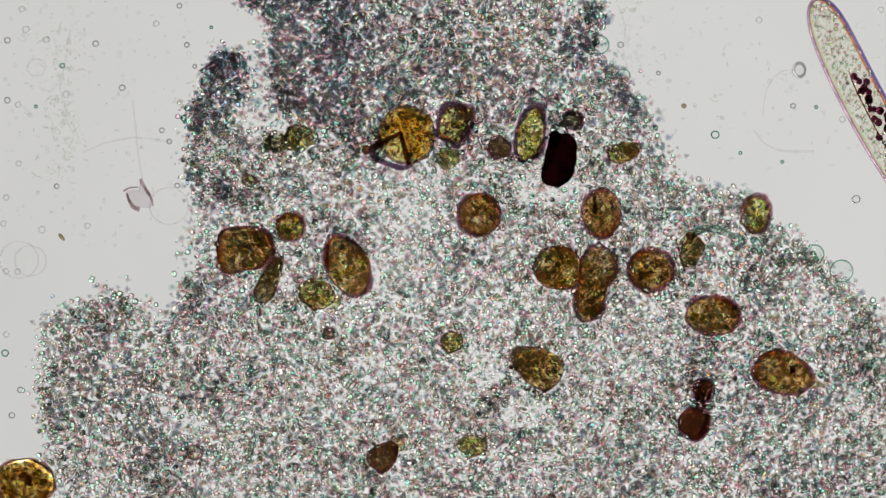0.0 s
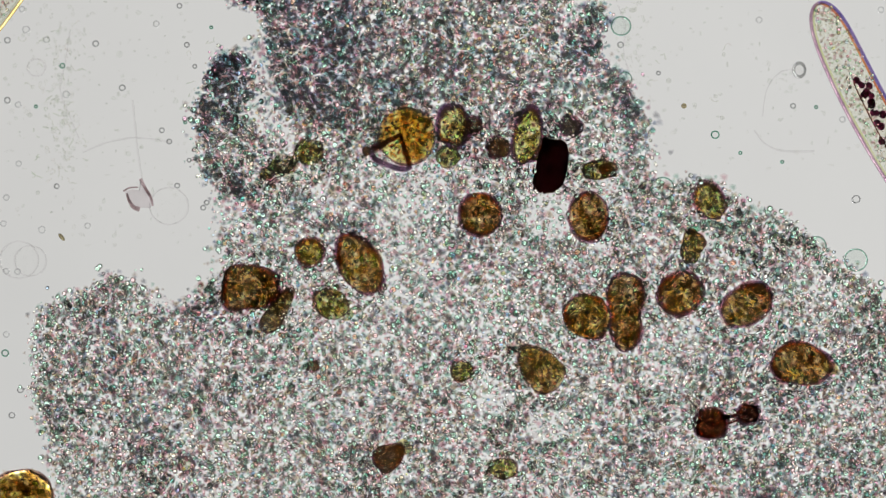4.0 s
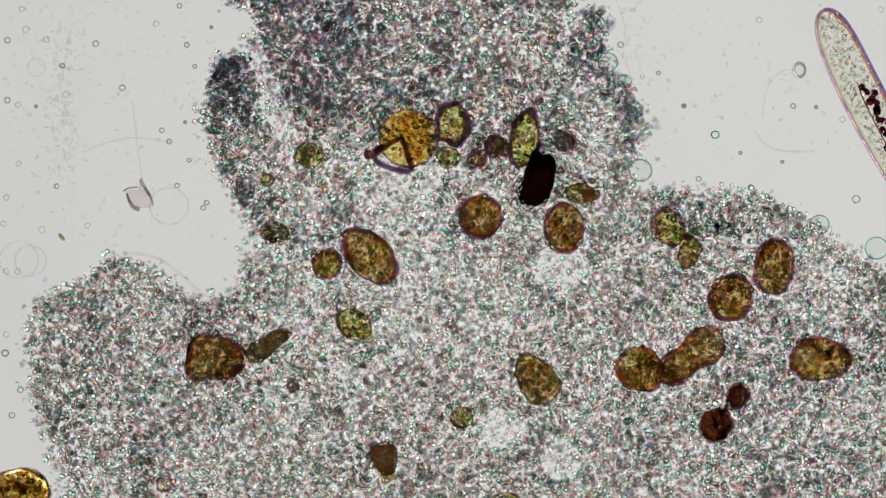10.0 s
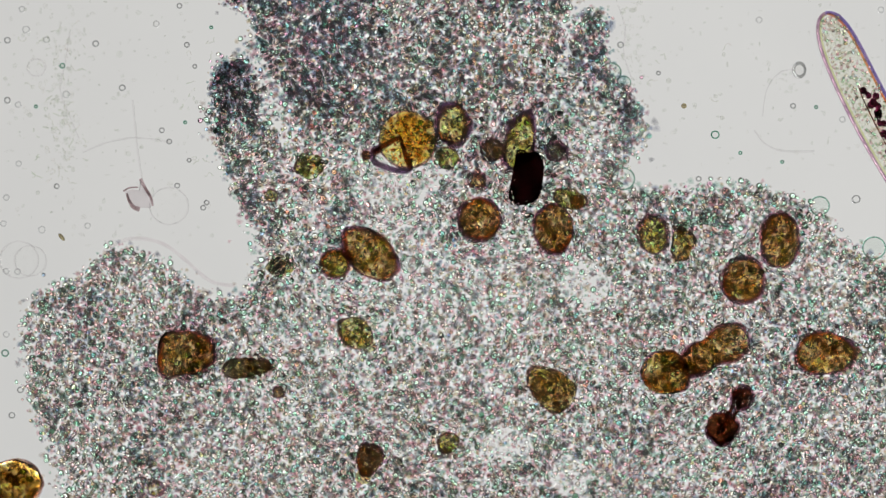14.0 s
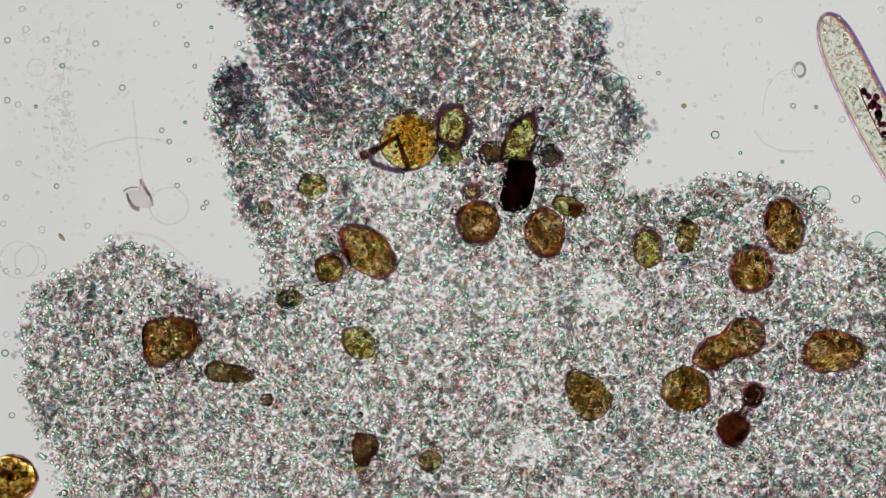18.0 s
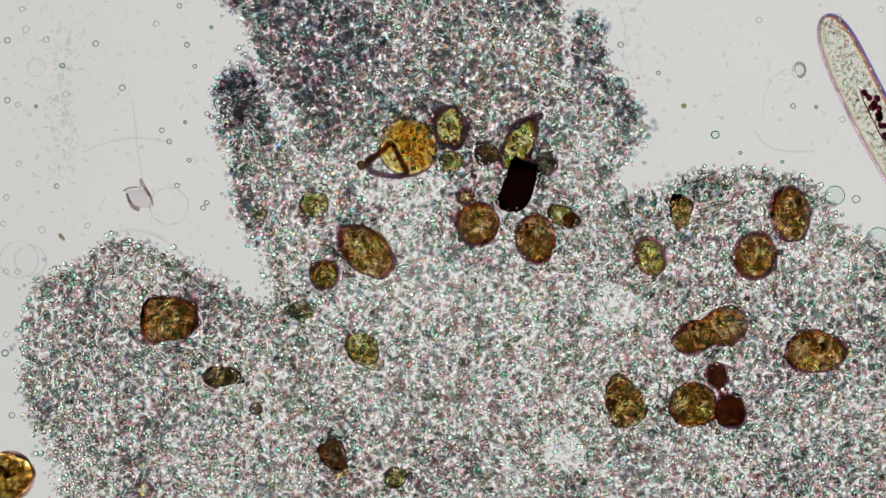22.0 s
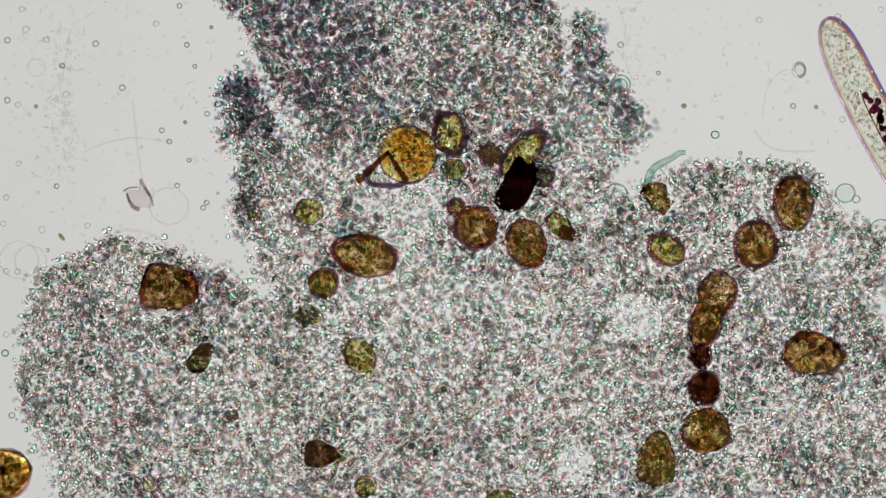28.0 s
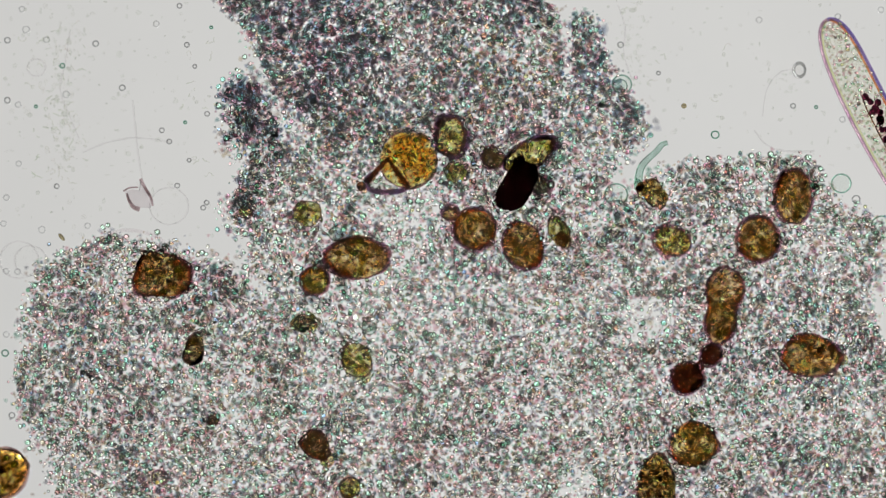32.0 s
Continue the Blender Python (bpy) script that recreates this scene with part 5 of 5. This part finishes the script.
def sprinkle(ref, count, seed):
    """Granules of the body as it lies at TIMES[ref], the clusters they drift in, and where they are at all TIMES."""
    rng = np.random.default_rng(seed)
    t = TIMES[ref]
    x, y = rng.uniform(-20, 1660, count), rng.uniform(-90, 1000, count)
    big, small = field(x, y, 110, 3.1), field(x, y, 34, 8.2)
    near = min(SHAPES, key=lambda k: abs(k - t))
    ok = inside(x + 8 * small, y + 8 * big, SHAPES[near])
    thick = zones(x, y, t)[0]
    dense = wanted(x, y, t) + (0.22 + 0.35 * thick) * big + 0.18 * small
    for key, rx, ry in FOOT:
        xs, ys, turns = TRACKS[key]
        a = radians(turns[ref])
        dx, dy = x - xs[ref], ys[ref] - y
        u, v = (dx * math.cos(a) + dy * math.sin(a)) / rx, (dy * math.cos(a) - dx * math.sin(a)) / ry
        dense[(np.hypot(u, v) < 0.95) & (rng.random(x.size) < 0.8)] = -1
    # thin towards the margin
    far = np.hypot(x - 750, y - 620) + 1
    for d, f in ((16, 0.75), (32, 0.8)):
        dense = np.where(inside(x + (x - 750) / far * d, y + (y - 620) / far * d, SHAPES[near]), dense, f * dense)
    ok &= rng.random(x.size) < dense
    x, y, big, small = x[ok], y[ok], big[ok], small[ok]
    step = 84
    cx, cy = [], []
    for j in range(-2, 15):
        for i in range(-1, 21):
            cx.append(i * step + (j % 2) * step / 2 + rng.uniform(-12, 12))
            cy.append(j * step * 0.9 + rng.uniform(-12, 12))
    cx, cy = np.array(cx), np.array(cy)
    jx, jy = x + rng.normal(size=x.size) * 12, y + rng.normal(size=x.size) * 12
    own = np.array([np.argmin((cx - a) ** 2 + (cy - b) ** 2) for a, b in zip(jx, jy)])
    ids, own = np.unique(own, return_inverse=True)
    mid = np.array([(x[own == c].mean(), y[own == c].mean()) for c in range(len(ids))])
    way, turns = drifting(mid, ref)
    dx, dy, a = x - mid[own, 0], mid[own, 1] - y, np.radians(turns[:, own])
    px = way[:, own, 0] + dx * np.cos(a) - dy * np.sin(a)
    py = way[:, own, 1] - dx * np.sin(a) - dy * np.cos(a)
    # granules that would spill over the margin at another time are left out
    keep = np.ones(x.size, bool)
    stray = rng.random(x.size) < 0.012
    wob = rng.normal(size=(2, x.size)) * 10
    for k, shape in SHAPES.items():
        i = TIMES.index(k)
        back = (7 + 0.25 * k + 6 * (px[i] < 240)) / np.hypot(750 - px[i], 700 - py[i])
        keep &= inside(px[i] + (750 - px[i]) * back + wob[0], py[i] + (700 - py[i]) * back + wob[1], shape) | stray
    # so are most that would lie in a vacuole, in a pale patch or in the channel
    bold, bolder = rng.random(x.size) < 0.13, rng.random(x.size) < 0.30
    for i in range(ref % 2, len(TIMES), 2):
        near = 0.92 if abs(i - ref) <= 10 else 0.72
        out = np.zeros(x.size, bool)
        for key, r in HOLES:
            out |= np.hypot(px[i] - TRACKS[key][0][i], py[i] - TRACKS[key][1][i]) < r * (near + 0.2 * small)
        for vx, vy, r in PALE:
            out |= ~bolder & (np.hypot(px[i] - vx, py[i] - vy - TRACKS["golden"][1][i] + 240) < r * (1 + 0.25 * small))
        keep &= ~out | bold
        way_x = channel(py[i])
        keep &= (np.abs(px[i] - way_x) > 9) | (py[i] < 95) | (py[i] > 250) | bolder
        if TIMES[i] > 20:
            # the trunk's other side thins out late, and a narrow inlet opens in it
            keep &= ~((np.abs(px[i] - 1003) < 9) & (py[i] < 150)) | bolder
    return dict(ref=ref, rng=rng, mid=mid, turns=turns, way=way, own=own[keep], x=x[keep], y=y[keep], big=big[keep], px=px[:, keep], py=py[:, keep])


def even_out(pops, most):
    """Thins the populations where they crowd, so that at every time the density is about as wanted."""
    size, nx, ny = 44, 40, 26
    share = [np.zeros(len(p["x"])) for p in pops]
    probe = range(0, len(TIMES), 3)
    for i in probe:
        grid = np.zeros((nx, ny))
        spot = []
        for p in pops:
            c = (np.clip(((p["px"][i] + 40) / size).astype(int), 0, nx - 1), np.clip(((p["py"][i] + 100) / size).astype(int), 0, ny - 1))
            np.add.at(grid, c, 1)
            spot.append(c)
        gx, gy = np.meshgrid((np.arange(nx) + 0.5) * size - 40, (np.arange(ny) + 0.5) * size - 100, indexing="ij")
        ratio = np.clip(wanted(gx, gy, TIMES[i]) * most * size * size / np.maximum(grid, 1), 0, 3)
        for s, c in zip(share, spot):
            s += ratio[c] / len(probe)
    return [p["rng"].random(len(s)) < s for p, s in zip(pops, share)]


def granules(body, p, keep):
    """The meshes of one population, a mesh to a cluster."""
    rng, ref = p["rng"], p["ref"]
    x, y, big, own, mid = p["x"][keep], p["y"][keep], p["big"][keep], p["own"][keep], p["mid"]
    thick, rim, gap, middle, heart = zones(x, y, TIMES[ref])
    n = len(x)
    r = np.clip(rng.gamma(8.0, 0.39, n), 1.8, 6.0) * 1e-3
    # each population lies in a layer of its own, so that granules don't run into one another
    layer = 0.003 + 0.0075 * POP_TIMES.index(TIMES[ref])
    z = layer + 0.004 + rng.random(n) * 0.001
    dark = np.clip(0.03 + 0.10 * heart + (0.12 + 0.25 * big) * thick + 0.15 * rim + 0.26 * big + 0.13 * np.exp(-((x - 1430) / 130) ** 2 - ((y - 700) / 150) ** 2) - 0.05 * middle, 0.01, 0.9)
    brown = np.clip(0.02 + 0.28 * np.exp(-((x - 850) / 130) ** 2 - ((y - 130) / 60) ** 2) + 0.2 * np.exp(-((x - 600) / 90) ** 2 - ((y - 230) / 80) ** 2), 0, 1)
    u = rng.random(n)
    kinds = np.where(u < dark, 2, np.where(u < dark + brown, 3, np.where(u < dark + brown + 0.28, 1, 0)))
    r *= 1 + 0.04 * thick + 0.08 * rim + 0.05 * heart
    soft = rng.random(n) < SOFT_SHARE + 0.12 * thick
    murky = soft & (rng.random(n) < np.clip(1.0 * dark + 0.20 * thick + 0.10 * rim, 0, 0.75))
    kinds[soft] = 4
    kinds[murky] = 5
    r[soft] *= rng.uniform(0.8, 2.2, soft.sum()) * (1 + 0.25 * big[soft])
    high = np.where(soft, 0.25, 0.9) * r
    z[soft] = layer + rng.random(soft.sum()) * 0.007
    spin = rng.uniform(0, 6.283, n)
    for k in range(len(mid)):
        sel = np.flatnonzero(own == k)
        if len(sel) < 4:
            continue
        mx, my = mid[k]
        # granules that touch a larger one are left out
        hard = sel[~soft[sel]]
        hard = hard[np.argsort(-r[hard])]
        apart = np.hypot(x[hard][:, None] - x[hard], y[hard][:, None] - y[hard]) < 920 * (r[hard][:, None] + r[hard])
        sel = np.concatenate([sel[soft[sel]], hard[~np.tril(apart, -1).any(1)]])
        at = np.stack([(x[sel] - mx) / 1000, (my - y[sel]) / 1000, z[sel]], 1)
        size = np.stack([r[sel], r[sel] * rng.uniform(0.75, 1.1, len(sel)), high[sel]], 1)
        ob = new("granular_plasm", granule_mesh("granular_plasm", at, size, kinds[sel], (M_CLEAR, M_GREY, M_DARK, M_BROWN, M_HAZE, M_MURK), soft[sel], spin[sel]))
        ob.parent = body
        tagged(ob, kind="stuff")
        CLUSTERS.append((ob, mx, my, ref))


def build_amoeba():
    rng = np.random.default_rng(7)
    body = thing("amoeba", "large grey granular amoeba full of swallowed cells", "amoeba")
    pops = [sprinkle(TIMES.index(t), 78000, 7 + k) for k, t in enumerate(POP_TIMES)]
    for p, keep in zip(pops, even_out(pops, GRANULES_PER_AREA)):
        granules(body, p, keep)
    # larger droplets that stand out one by one
    shapes = []
    for i in range(6):
        bm = blob(6.5 - 0.7 * (i % 3), 6.0 - 0.7 * (i % 3), 5.0, i * 5, 0.06, sub=3)
        me = bpy.data.meshes.new("oil_droplet")
        bm.to_mesh(me)
        bm.free()
        me.polygons.foreach_set("use_smooth", np.ones(len(me.polygons), bool))
        me.materials.append((M_GLASSY, M_GLASSY, M_TEAL, M_GLASSY, M_GLASSY, M_RIM_ROSE)[i])
        shapes.append(me)
    ref = TIMES.index(13)
    for i in range(150):
        px, py = rng.uniform(60, 1560), rng.uniform(20, 1000)
        if not inside(np.array([px]), np.array([py]), MIDWAY)[0]:
            continue
        ob = new("oil_droplet", shapes[i % 6])
        ob.parent = body
        CLUSTERS.append((ob, px, py, ref))
    return body


build_amoeba()


# ---- what moves ----
def motions():
    for ob, key, z in MOVERS:
        xs, ys, turns = TRACKS[key]
        tilts = TILTS.get(key, (0,) * len(TIMES))
        rows = []
        for i, t in enumerate(TIMES):
            up = z + 0.034 * math.sin(radians(tilts[i]))
            rows.append((t, pose(*stage(xs[i], ys[i], up), 0, tilts[i], turns[i])))
        walk(ob, rows)
    for ref in sorted({c[3] for c in CLUSTERS}):
        mine = [c for c in CLUSTERS if c[3] == ref]
        at = np.array([(mx, my) for _, mx, my, _ in mine], float)
        way, turns = drifting(at, ref)
        for k, (ob, mx, my, _) in enumerate(mine):
            z = 0.004 if ob.name.startswith("oil") else 0.0
            walk(ob, [(t, pose(*stage(way[i, k, 0], way[i, k, 1], z), 0, 0, turns[i, k])) for i, t in enumerate(TIMES)])
    rows = []
    for t, x, y, turn in ((0, -110, -80, -128), (1.5, -80, -60, -128), (2.5, 3, 3, -132), (3.0, 16, 13, -128), (3.5, 9, 6, -126), (4.5, -25, -25, -126), (5.5, -60, -50, -128),
                          (6.0, 6, 5, -128), (6.5, -50, -45, -128), (7.0, -45, -40, -130), (7.2, -9, -8, -132), (7.3, 10, 8, -128), (7.4, 19, 11, -120), (7.5, 28, -33, -93),
                          (7.6, -10, -140, -85), (7.7, -30, -100, -65), (7.8, -40, -60, -100), (7.9, -12, -10, -130), (8.0, -17, -15, -135), (8.1, 1, 1, -135), (8.2, -30, -50, -100),
                          (8.3, 0, -80, -50), (8.4, 50, -46, -9), (8.5, 80, -58, -9), (8.6, 104, -34, -9), (8.7, 100, -85, -15), (8.8, 60, -110, -30), (8.9, 30, -100, -42),
                          (9.0, 20, -48, -52), (9.1, 31, 12, -75), (9.2, 41, 119, -73), (9.3, 62, 214, -75), (9.4, 60, 263, -90), (9.5, 11, 320, -115), (9.6, -15, 378, -117),
                          (9.8, -130, 520, -125), (10.5, -420, 800, -125), (32, -440, 820, -125)):
        a = radians(turn)
        rows.append((t, pose(*stage(x + 170 * math.cos(a), y - 170 * math.sin(a), 0.004), 0, 0, turn + 180)))
    walk(roving, rows)
    # the golden cell's torn wedge lifts further off
    for ob in (*cracks, flap):
        walk(ob, [(0, pose(0, 0, 0)), (11, pose(0, 0, 0)), (15, pose(-0.005, 0.004, 0)), (19, pose(-0.011, 0.008, 0)), (25, pose(-0.019, 0.011, 0)), (31, pose(-0.023, 0.011, 0)), (32, pose(-0.023, 0.011, 0))])


motions()
